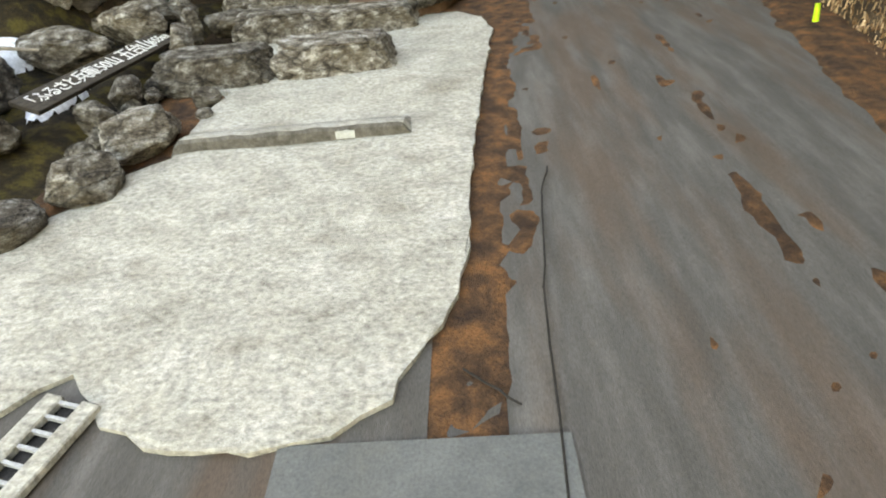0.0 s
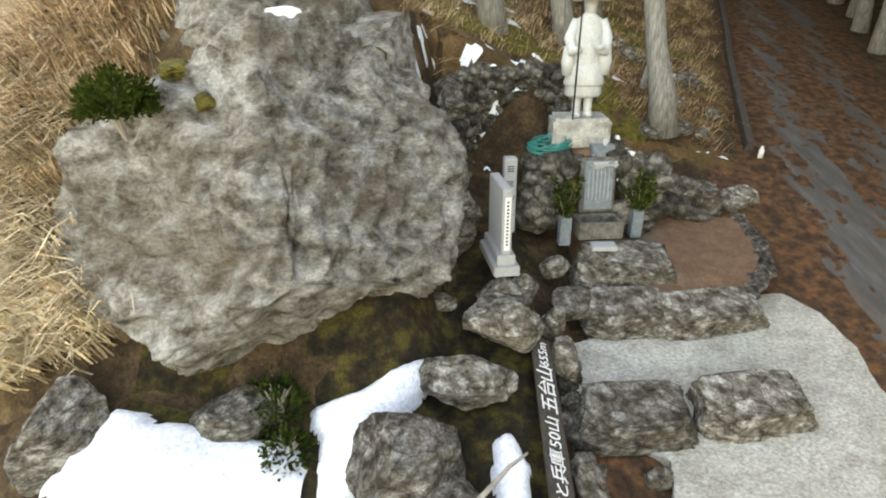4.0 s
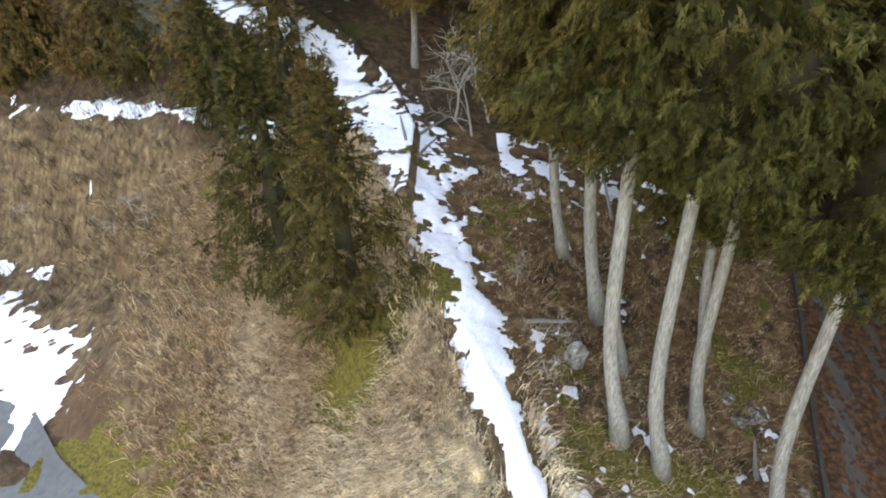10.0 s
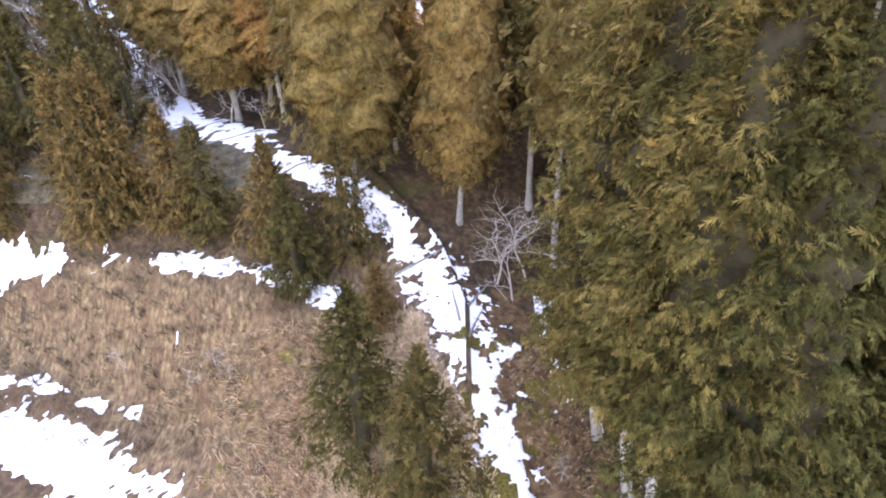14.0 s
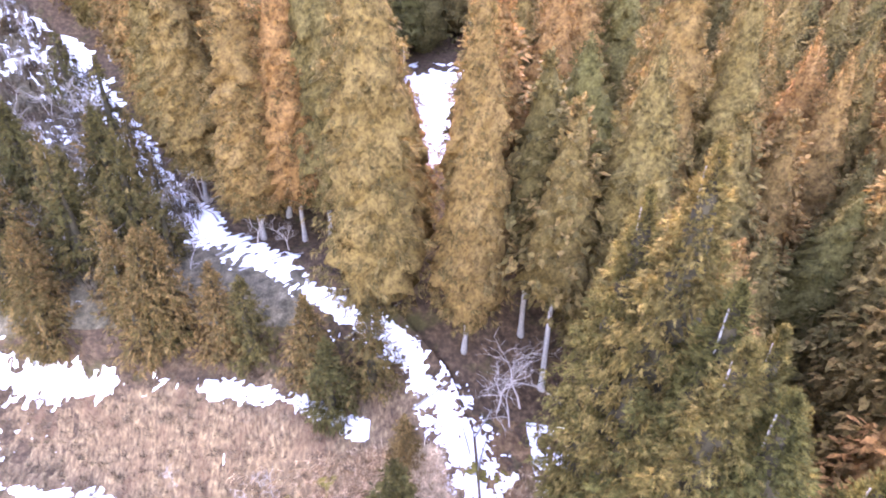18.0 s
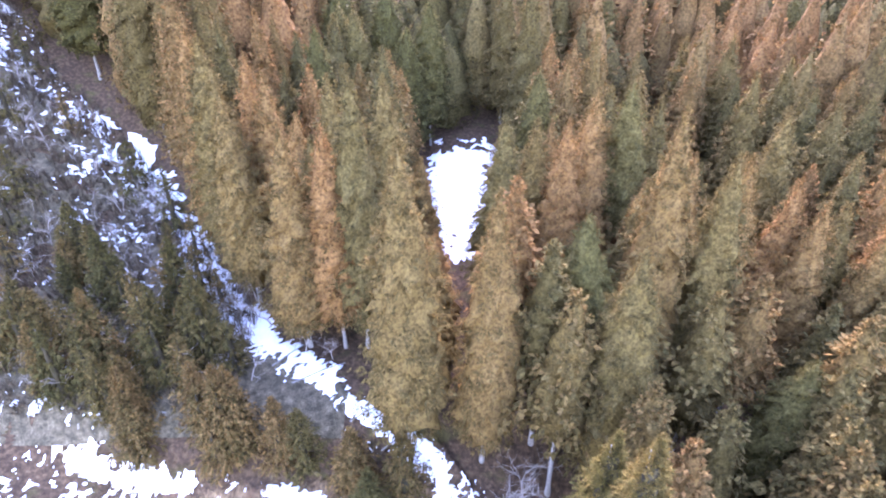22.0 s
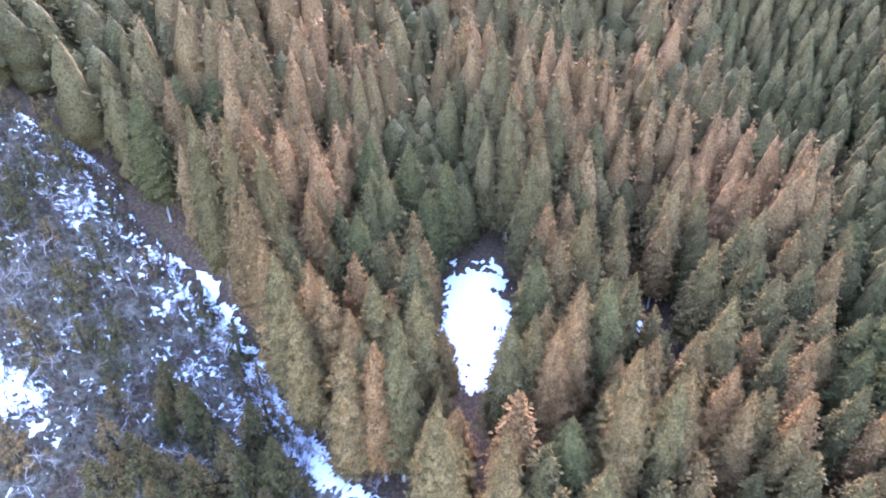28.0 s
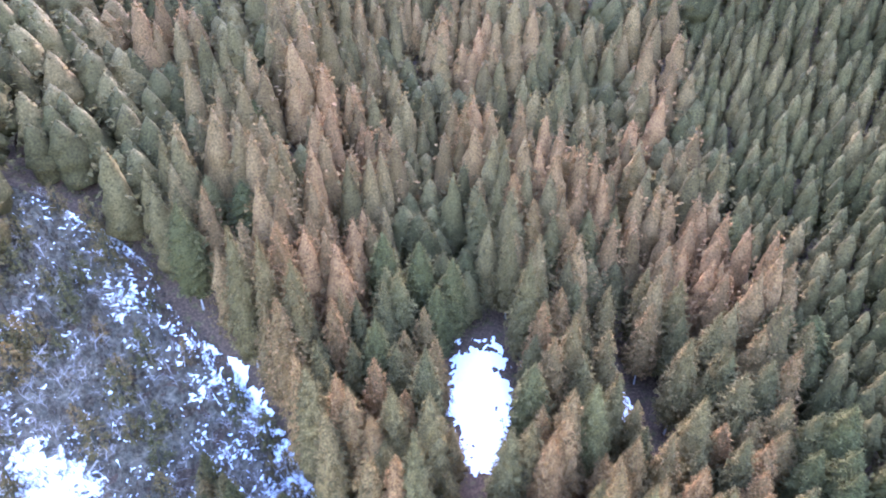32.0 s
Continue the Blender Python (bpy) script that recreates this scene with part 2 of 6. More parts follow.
SNOW = material("old_snow", [(0.3, (0.78, 0.81, 0.86)), (0.7, (0.86, 0.88, 0.9))], scale=3.0, rough=0.6, bump=0.5, bump_scale=9, dist=0.05)
STATUE = material("pale_carved_granite", [(0.3, (0.40, 0.41, 0.395)), (0.7, (0.58, 0.59, 0.57))], scale=20.0, rough=0.75, bump=0.2, bump_scale=120, mottle=0.35, mottle_color=(0.33, 0.33, 0.31), mottle_scale=5, dist=0.006)
GRANITE = material("grey_cut_granite", [(0.3, (0.24, 0.245, 0.25)), (0.7, (0.42, 0.43, 0.43))], scale=60.0, rough=0.6, bump=0.15, bump_scale=150, dist=0.003)
BARK = material("cedar_bark", [(0.3, (0.11, 0.10, 0.085)), (0.5, (0.24, 0.225, 0.20)), (0.7, (0.38, 0.37, 0.345))], scale=5.0, stretch=(5, 5, 0.7), bump=0.8, bump_scale=9, mottle=0.4, mottle_color=(0.16, 0.19, 0.15), mottle_scale=1.4, dist=0.03)
CEDAR = ((0.080, 0.072, 0.027), (0.132, 0.098, 0.034), (0.21, 0.115, 0.042))
NEEDLES = foliage("cedar_needles", *CEDAR, clump=3.2, vary=0.3)
NEAR_NEEDLES = foliage("near_cedar_needles", (0.072, 0.072, 0.023), (0.112, 0.100, 0.030), (0.17, 0.125, 0.040))
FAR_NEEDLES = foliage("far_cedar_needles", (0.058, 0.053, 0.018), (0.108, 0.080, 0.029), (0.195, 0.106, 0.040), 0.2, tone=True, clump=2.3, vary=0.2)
GREENER = foliage("cypress_scales", (0.058, 0.057, 0.020), (0.084, 0.076, 0.025), (0.13, 0.104, 0.037), clump=3.2, vary=0.35)
RUSTY = foliage("young_cedar_needles", (0.066, 0.062, 0.021), (0.105, 0.086, 0.029), (0.18, 0.112, 0.040))
LEAF = foliage("evergreen_leaves", (0.035, 0.060, 0.014), (0.065, 0.095, 0.018), (0.12, 0.125, 0.022), 0.2)
TWIG = material("bare_twigs", [(0.3, (0.20, 0.17, 0.14)), (0.7, (0.42, 0.38, 0.33))], scale=4.0, bump=0.2, bump_scale=30)
STRAW = foliage("dry_grass", (0.34, 0.20, 0.105), (0.58, 0.445, 0.285), (0.77, 0.66, 0.45), 0.22, 0.0, True)
LITTER = material("cedar_needle_litter", [(0.36, (0.034, 0.018, 0.011)), (0.5, (0.082, 0.041, 0.020)), (0.66, (0.19, 0.082, 0.031))], scale=5.0, bump=0.8, bump_scale=40, dist=0.03, grain=0.5, grain_scale=14)
MOSS = material("yellow_green_moss", [(0.36, (0.045, 0.036, 0.008)), (0.62, (0.15, 0.120, 0.020))], scale=8.0, bump=0.8, bump_scale=60, dist=0.02, grain=0.4)

MOSS_CARPET = material("damp_moss", [(0.38, (0.010, 0.007, 0.004)), (0.5, (0.032, 0.022, 0.009)), (0.62, (0.085, 0.066, 0.014))], scale=4.0, bump=0.9, bump_scale=40, dist=0.04, grain=0.55, grain_scale=10)
NEEDLE_CARPET = material("needle_carpet", [(0.34, (0.055, 0.028, 0.012)), (0.5, (0.125, 0.070, 0.030)), (0.68, (0.24, 0.15, 0.070))], scale=2.0, bump=0.9, bump_scale=26, dist=0.05, mottle=0.55, mottle_color=(0.085, 0.062, 0.015), mottle_scale=0.9, mottle_at=0.54, grain=0.6, grain_scale=14)
THATCH = material("matted_dead_grass", [(0.34, (0.050, 0.030, 0.015)), (0.5, (0.135, 0.086, 0.043)), (0.68, (0.26, 0.185, 0.095))], scale=2.4, bump=1.0, bump_scale=30, dist=0.06, mottle=0.7, mottle_color=(0.095, 0.050, 0.026), mottle_scale=0.3, mottle_at=0.5, grain=0.6, grain_scale=12, stretch=(1.6, 0.7, 0.8))
BRUSH_FLOOR = material("withered_bracken", [(0.34, (0.040, 0.034, 0.018)), (0.5, (0.092, 0.078, 0.045)), (0.68, (0.18, 0.150, 0.092))], scale=1.2, bump=1.0, bump_scale=8, dist=0.15, grain=0.6, grain_scale=8)
BRUSH = foliage("dead_brush", (0.080, 0.062, 0.038), (0.128, 0.102, 0.064), (0.20, 0.155, 0.098), 0.1, 0.0, True)

# ---- ground ----
RIDGE = [(6.0, -5.2), (10.4, -5.0), (14.0, -6.2), (18.0, -8.2), (20.0, -9.0), (28.0, -9.0), (33.0, -10.5), (38.7, -16.0), (42.6, -22.5), (49.0, -31.0), (60.0, -42.0)]
CREST = [(4.6, 0.2), (7.0, 2.6), (8.5, 3.6), (10.4, 4.1), (14.0, 4.7), (18.0, 5.3), (24.0, 5.0), (28.0, 4.6), (33.0, 4.9), (38.0, 7.4), (43.0, 8.2), (49.0, 10.3), (60.0, 11.0)]
ROAD = [(-12.0, 3.4), (0.0, 4.7), (2.0, 4.9), (5.5, 5.35), (9.0, 5.9), (11.3, 6.4), (16.4, 8.1), (19.3, 9.2), (27.7, 12.1), (34.0, 14.3), (60.0, 24.0)]
LOWER = [(-12.0, -13.5), (4.0, -16.2), (10.9, -19.2), (14.7, -25.2), (18.3, -29.0), (21.0, -34.0), (24.5, -43.0), (28.0, -56.0)]
HALF = 1.95
OPEN_EDGE = [(40.0, -17.0), (50.0, -33.0), (55.7, -40.0), (63.0, -45.0), (71.0, -52.7), (80.3, -62.5), (86.0, -72.5), (96.0, -81.0), (100.0, -89.0), (102.5, -99.0), (106.0, -400.0)]


def road_z(y):
    return 0.078 * (y - 8.3)


def ground(x, y):
    """The height of the ground at (x, y)."""
    rx, ax = along(ROAD, y), along(RIDGE, y)
    left = rx - HALF
    base, crest = road_z(y), along(CREST, y)
    if x > ax:
        # the wooded bank between the lane and the spur, cut away for the shrine
        u = max(0.0, min(1.0, (left - 0.3 - x) / max(1.0, left - 0.3 - ax)))
        near = base + (crest - base) * u ** 1.3
        shrine = smooth(-2.6, -1.9, x) * (1 - smooth(10.45, 11.0, y + 0.35 * (x + 2.0) * (x < 0)))
        near += (base - 0.05 + 0.22 * smooth(-0.5, -1.2, x) - near) * shrine
        if x > rx + HALF:
            near = base - 0.05 + 0.06 * (x - rx - HALF)
    else:
        # the steep grass bank down to the lower lane, and the shelf above it further on
        d = ax - x
        drop = 0.35 * min(d, 2) + 0.78 * max(0.0, min(d - 2, 5)) + 0.3 * max(0.0, d - 7)
        shelf = smooth(20.5, 28.3, y + 0.35 * (x + 18))
        near = max(-1.9, crest - drop)
        near += (max(near, crest + 0.6 - 0.075 * d) - near) * shelf
    far = 7.5 + 0.03 * (y - 40) - 0.2 * max(0.0, min(x + 8, 28)) + 0.35 * max(0.0, x - 30) + 0.22 * max(0.0, x - 60) + 0.42 * max(0.0, -x - 48 - 0.3 * max(0.0, 100 - y)) + 0.16 * max(0.0, y - 160)
    far += 4.0 * nz(x / 70, y / 70, 3.3)
    # the wooded spur west of the clearing, and the ridge behind it
    if y > 60:
        far += smooth(62, 100, y) * (11.0 * math.exp(-((x + 48 + 0.22 * (y - 80)) / 15) ** 2) + 9.0 * math.exp(-((x - 8) / 14) ** 2) * smooth(92, 125, y))
    w = smooth(32.0, 50.0, y)
    if x > rx:
        w = max(w, smooth(rx + 5, rx + 30, x) * smooth(-30, 30, y))
    elif y > 26:
        w = max(w, smooth(-40.0, -70.0, x))
    z = near + (far - near) * w
    z += (base - 0.07 - z) * smooth(1.9, 0.9, y) * smooth(-5.5, -3.8, x) * (x < rx)
    edge = abs(x - rx)
    if edge < HALF + 0.9 and y < 36:
        z += (min(z, base - 0.06) - z) * (1 - smooth(HALF - 0.1, HALF + 0.9, edge))
    rough = smooth(HALF, HALF + 1.5, edge) * smooth(3.0, 5.0, math.hypot(x - 1.0, (y - 4.5) * 0.8))
    return z + rough * (0.20 * nz(x * 0.6, y * 0.6) + 0.06 * nz(x * 1.4, y * 1.4, 5))


def steps(fine_a, fine_b, fine, end_a, end_b, grow=1.12):
    mid = list(np.arange(fine_a, fine_b + fine / 2, fine))
    up, s, v = [], fine, mid[-1]
    while v < end_b:
        s = min(s * grow, 14)
        v += s
        up.append(v)
    dn, s, v = [], fine, mid[0]
    while v > end_a:
        s = min(s * grow, 14)
        v -= s
        dn.append(v)
    return dn[::-1] + mid + up


def lay(name, xs, ys, fn, mat, label, category, kind="structure", keep=None):
    verts, faces, idx = [], [], {}
    grid = [[fn(x, y) for x in xs] for y in ys]
    def vert(i, j):
        if (i, j) not in idx:
            idx[(i, j)] = len(verts)
            verts.append((xs[i], ys[j], grid[j][i]))
        return idx[(i, j)]
    for j in range(len(ys) - 1):
        for i in range(len(xs) - 1):
            if keep is None or keep(i, j):
                faces.append((vert(i, j), vert(i + 1, j), vert(i + 1, j + 1), vert(i, j + 1)))
    return tagged(sheet(name, verts, faces, mat, smooth_faces=True), label, category, kind=kind)


lay("ground", steps(-32, 12, 0.3, -600, 700), steps(-4, 40, 0.3, -160, 800), ground, EARTH, "brown earth with dry grass, needles and moss", "ground")


def ribbon(name, line, half, y0, y1, zf, mat, label, lift=0.0, step=0.4):
    verts, faces = [], []
    ys = np.arange(y0, y1, step)
    for k, y in enumerate(ys):
        c = along(line, y)
        for s in range(-4, 5):
            x = c + half * s / 4 + (0.12 * nz(y * 0.8, s) if abs(s) == 4 else 0)
            verts.append((x, y, zf(x, y) + lift - 0.03 * (abs(s) / 4) ** 2))
    for k in range(len(ys) - 1):
        for s in range(8):
            a = k * 9 + s
            faces.append((a, a + 1, a + 10, a + 9))
    return tagged(sheet(name, verts, faces, mat, smooth_faces=True), label, "road", kind="structure")


ribbon("road", ROAD, HALF, -14, 34, lambda x, y: road_z(y), ASPHALT, "worn asphalt lane stained with rusty cedar needles", 0.02)
ribbon("road", LOWER, 3.0, -12, 17.6, lambda x, y: -1.9, GREY_ROAD, "grey asphalt lane at the foot of the bank", 0.08)


def litter(name, seed, x0, x1, y0, y1, res, mask, base, lift, mat, label):
    """Loose litter over a surface, in ragged patches."""
    xs, ys = list(np.arange(x0, x1, res)), list(np.arange(y0, y1, res))
    val = [[mask(x, y) for x in xs] for y in ys]
    verts, faces, idx = [], [], {}
    def vert(i, j):
        if (i, j) not in idx:
            idx[(i, j)] = len(verts)
            verts.append((xs[i], ys[j], base(xs[i], ys[j]) + lift * max(-1.0, min(1.0, val[j][i] * 4))))
        return idx[(i, j)]
    for j in range(len(ys) - 1):
        for i in range(len(xs) - 1):
            if max(val[j][i], val[j][i + 1], val[j + 1][i], val[j + 1][i + 1]) > 0:
                faces.append((vert(i, j), vert(i + 1, j), vert(i + 1, j + 1), vert(i, j + 1)))
    return tagged(sheet(name, verts, faces, mat, smooth_faces=True), label, "litter", kind="stuff")


def lane_top(x, y):
    return road_z(y) + 0.022 - 0.03 * min(1.0, abs(x - along(ROAD, y)) / HALF) ** 2


def lane_mask(x, y):
    off = (x - along(ROAD, y)) / HALF
    rut = 0.25 * math.cos(off * 7.5)
    edge = 0.9 * smooth(0.72, 1.05, abs(off))
    return -0.50 + edge + 0.55 * smooth(-0.55, -0.8, off) * smooth(8, 5, y) * 0.55 + 0.105 * max(0.0, min(y - 6.0, 6.0)) + rut * smooth(5, 9, y) + 0.6 * nz(x * 2.2, y * 0.3, 3) + 0.6 * nz(x * 5.5, y * 1.6, 6) + 0.5 * nz(x * 9, y * 6, 16)



litter("needle_litter", 1, 2.6, 16.0, -1.0, 33.0, 0.09, lambda x, y: lane_mask(x, y) if abs(x - along(ROAD, y)) < HALF + 0.25 else (0.5 if 6.0 < y < 11.2 and -HALF - 1.0 < x - along(ROAD, y) < 0 else -1), lane_top, 0.012, LITTER, "rusty brown cedar needles strewn over the lane")


def brush_floor(x, y):
    return (0.35 + 0.5 * nz(x * 0.3, y * 0.3, 7) + 0.4 * nz(x * 1.1, y * 1.1, 9)) if x < along(OPEN_EDGE, y) - 4.0 else -1


def mossy(x, y):
    """The damp part of the bank below the young cedars, where moss has taken over."""
    return math.exp(-((x + 10.3 - 0.15 * (y - 15)) / 1.7) ** 2 - ((y - 15.6) / 2.4) ** 2)


def covers():
    """Moss in the hollow and on the banks, needles under the cedars."""
    litter("brush_litter", 8, -130.0, -22.0, 36.0, 130.0, 0.7, brush_floor, ground, 0.12, BRUSH_FLOOR, "grey-brown withered bracken and twigs under the brush")
    def hollow(x, y):
        return 0.32 + 0.8 * nz(x * 0.9, y * 0.9, 3) + 0.4 * nz(x * 3, y * 3, 5) - 2.0 * smooth(-0.75, -0.3, x) * smooth(3.0, 3.6, y) - 2.0 * smooth(0.6, 1.4, 1.5 - y)
    litter("moss_carpet", 2, -5.2, 0.5, 1.0, 8.2, 0.12, hollow, ground, 0.03, MOSS_CARPET, "dark damp moss over the earth of the hollow")
    def beside(x, y):
        return 0.45 + 0.6 * nz(x * 2.5, y * 2.5, 43) + 0.4 * nz(x * 7, y * 7, 45) - 3.0 * smooth(0.15, 0.5, abs(x + 0.12) - 0.25) - 2.0 * smooth(2.0, 1.6, y) - 2.0 * smooth(4.5, 4.9, y)
    litter("leaf_litter", 7, -0.9, 0.7, 1.5, 5.0, 0.07, beside, ground, 0.045, LITTER, "rusty brown litter on the earth between the stones and the apron")
    def slope(x, y):
        if x > along(ROAD, y) - HALF - 0.35 or x < along(RIDGE, y) + 0.5 or (x > -2.2 and y < 10.6):
            return -1
        return 0.22 + 0.8 * nz(x * 0.7, y * 0.7, 9) + 0.5 * nz(x * 2.4, y * 2.4, 2)
    litter("needle_carpet", 3, -9.0, 11.0, 9.5, 30.0, 0.2, slope, ground, 0.035, NEEDLE_CARPET, "orange-brown needles and thin grass under the cedars")
    def bank(x, y):
        if x > along(RIDGE, y) + 0.6 or (x < along(LOWER, y) + 3.6 and y < 23) or (x > -5.8 and y < 5.0):
            return -1
        return 0.55 - 1.8 * smooth(-44, -52, x) - 1.4 * smooth(31, 34.5, y) + 0.8 * nz(x * 0.5, y * 0.5, 29) + 0.5 * nz(x * 2.1, y * 2.1, 22)
    litter("matted_grass", 5, -53.0, -4.5, 3.5, 35.0, 0.28, bank, ground, 0.035, THATCH, "matted dead grass lying over the bank")
    def green(x, y):
        if x > along(ROAD, y) - HALF - 0.3 or (x > -2.4 and y < 10.8) or (x > -7.5 and y < 10):
            return -1
        return -0.30 + 1.5 * mossy(x, y) + 0.12 * smooth(-16, -10, x) + 0.45 * smooth(-13, -18, x) * smooth(18, 14, y) + 0.9 * nz(x * 0.45, y * 0.45, 19) + 0.55 * nz(x * 1.9, y * 1.9, 12)
    litter("moss_carpet", 4, -23.0, 8.0, 5.5, 26.0, 0.2, green, ground, 0.085, MOSS, "yellow-green moss in patches on the bank")


covers()


def verge(x, y):
    off = x - along(ROAD, y)
    if off > HALF + 0.3 or off < 0:
        return -1
    return min(0.6, (off - along([(0.0, 1.4), (6.0, 1.5), (13.0, 1.9)], y)) * 2.0) + 0.35 * nz(x * 2.2, y * 1.1, 31) + 0.3 * nz(x * 6, y * 4, 33)


litter("verge_litter", 6, 5.0, 9.0, -2.0, 13.5, 0.1, verge, lane_top, 0.035, LITTER, "orange needles and earth lying along the verge of the lane")

# ---- cedars ----
# fronds: corners along the rib and at the shoots, and their triangles; full, and a plain one for far crowns
FROND = [
    ([(0, 0, 0), (0.34, 0, 0.05), (0.68, 0, 0.03), (1, 0, -0.05), (0.60, 0.46, -0.08), (0.85, 0.38, -0.12), (1.08, 0.2, -0.14), (0.60, -0.46, -0.08), (0.85, -0.38, -0.12), (1.08, -0.2, -0.14)],
     [(0, 1, 4), (1, 2, 5), (2, 3, 6), (0, 7, 1), (1, 8, 2), (2, 9, 3)]),
    ([(0, 0, 0), (0.5, 0.4, -0.05), (0.5, -0.4, -0.05), (1, 0, -0.1)], [(0, 1, 3), (0, 3, 2)])]


def crown_arrays(seed, height, radius, base, tips, per, clump, size, thin=0.16, power=1.6, core=0.86, rings=30, sides=20, lobe=1.0, frond=0, droop=-0.25, deep=0.72):
    """Vertices and triangles of a crown: a body of rounded branch clumps, and sprays of small pointed shoots that fray its outline."""
    g = np.random.default_rng(seed)
    verts, faces = [], []
    for i in range(rings + 1):
        u = i / rings
        r = radius * (1 - u ** power) * core * (0.55 + 0.45 * min(1, u * 7)) + 0.01 * height / 20
        z = base + (height - base) * u * 0.985
        for k in range(sides):
            a = math.tau * (k + 0.5 * (i % 2)) / sides
            p = Vector((r * math.cos(a), r * math.sin(a), z * 0.8)) / lobe
            b = abs(noise.noise(p * 0.62 + Vector((seed * 5.3, 0, 0)))) * 1.15 + abs(noise.noise(p * 1.5 + Vector((0, seed * 3.1, 0)))) * 0.6
            rr = r * (0.60 + 0.72 * b) if i < rings else 0.0
            verts.append((rr * math.cos(a), rr * math.sin(a), z - 0.25 * rr * b))
    for i in range(rings):
        for k in range(sides):
            a, b = i * sides + k, i * sides + (k + 1) % sides
            faces += [(a, b, b + sides), (a, b + sides, a + sides)]
    u = g.random(tips) ** 1.25
    u[:4] = (0.86, 0.9, 0.93, 0.95)
    ang = g.random(tips) * math.tau
    env = radius * (1 - u ** power) * (0.55 + 0.45 * np.minimum(1, u * 7)) + 0.05 * radius / 3
    f = 2.0 / lobe
    lump = np.array([1 + 0.38 * noise.noise((math.cos(a) * 2, math.sin(a) * 2, v * height * 0.35 * f / 2 + seed * 3.1)) for a, v in zip(ang, u)])
    r = env * lump * g.uniform(deep, 1.06, tips)
    tip = np.stack([r * np.cos(ang), r * np.sin(ang), base + (height - base) * u - 0.15 * r], 1)
    out = np.stack([np.cos(ang), np.sin(ang), 0.05 + 1.2 * u ** 3], 1)
    n = tips * per
    tip, out, uu = np.repeat(tip, per, 0), np.repeat(out, per, 0), np.repeat(u, per)
    back = g.random(n)[:, None]
    spread = clump * (0.45 + 0.55 * np.minimum(1, (1 - uu) * 4))[:, None]
    p = tip - out * back * spread * 0.7 + g.normal(0, 0.3, (n, 3)) * spread * np.array([1, 1, 0.7])
    d = out * 0.75 + g.normal(0, 0.6, (n, 3))
    d[:, 2] += droop + 1.2 * uu ** 3
    d /= np.linalg.norm(d, axis=1)[:, None]
    up = out * 0.7 + np.array([0, 0, 0.8]) + g.normal(0, 0.45, (n, 3))
    a = np.cross(d, up)
    a /= np.linalg.norm(a, axis=1)[:, None] + 1e-6
    b = np.cross(a, d)
    s = (size * g.uniform(0.6, 1.35, n) * (0.55 + 0.45 * np.minimum(1, (1 - uu) * 5)))[:, None]
    # one frond: a drooping rib with short side shoots
    block = []
    for x, y, z in FROND[frond][0]:
        block.append(p + (d * x + a * y * thin * 4 + b * z) * s - np.array([0, 0, 0.25]) * s * x * x)
    k = len(block)
    block = np.stack(block, 1).reshape(-1, 3)
    i0 = len(verts) + k * np.arange(n)[:, None]
    tri = np.concatenate([i0 + list(t) for t in FROND[frond][1]], 0)
    return np.concatenate([np.array(verts), block]), np.concatenate([np.array(faces), tri])


def mesh_from(name, verts, tris, mats, inner=0):
    me = bpy.data.meshes.new(name)
    me.vertices.add(len(verts))
    me.vertices.foreach_set("co", np.asarray(verts, dtype=np.float32).ravel())
    me.loops.add(len(tris) * 3)
    me.loops.foreach_set("vertex_index", np.asarray(tris, dtype=np.int32).ravel())
    me.polygons.add(len(tris))
    me.polygons.foreach_set("loop_start", np.arange(0, len(tris) * 3, 3, dtype=np.int32))
    me.update(calc_edges=True)
    me.shade_smooth()
    for m in mats:
        me.materials.append(m)
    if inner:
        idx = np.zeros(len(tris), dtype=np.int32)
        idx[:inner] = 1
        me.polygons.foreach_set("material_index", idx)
    return me


def trunk_mesh(height, r0, lean=0.0, sweep=0.0, seed=0, sides=12):
    bm = bmesh.new()
    pts, rad = [], []
    for i in range(17):
        u = (i / 16) ** 1.4
        z = height * u
        pts.append((lean * u - sweep * (1 - u) ** 10 + 0.10 * nz(u * 4, seed), 0.08 * nz(u * 4, seed, 9), z - 0.5 * (i == 0)))
        rad.append(r0 * (1 - 0.92 * u) * (1 + 0.5 * max(0, 1 - u * 22)) + 0.012)
    tube(bm, pts, rad, sides)
    me = bpy.data.meshes.new("trunk")
    bm.to_mesh(me)
    bm.free()
    me.materials.append(BARK)
    me.shade_smooth()
    return me


def twigs_mesh(seed, height, spread, levels=4, kids=3, r0=0.05):
    """A leafless crown: forking tapered branches."""
    r = random.Random(seed)
    bm = bmesh.new()
    def grow(p, d, length, rad, level):
        pts, q, v = [p], p, d
        for k in range(3):
            v = (v + Vector((r.gauss(0, 0.22), r.gauss(0, 0.22), r.gauss(0.04, 0.16)))).normalized()
            q = q + v * length / 3
            pts.append(q)
        tube(bm, pts, [rad, rad * 0.85, rad * 0.7, rad * 0.5], 5 if level < 1 else 3)
        if level < levels:
            for k in range(kids + (level > 1)):
                s = pts[r.choice((1, 2, 3, 3))]
                w = (v * 0.6 + Vector((r.gauss(0, 1), r.gauss(0, 1), r.gauss(0.25, 0.6))) * spread).normalized()
                grow(s, w, length * r.uniform(0.55, 0.8), rad * 0.55, level + 1)
    grow(Vector((0, 0, -0.1)), Vector((0.1, 0, 1)).normalized(), height * 0.45, r0, 0)
    me = bpy.data.meshes.new("bare_crown")
    bm.to_mesh(me)
    bm.free()
    me.materials.append(TWIG)
    return me


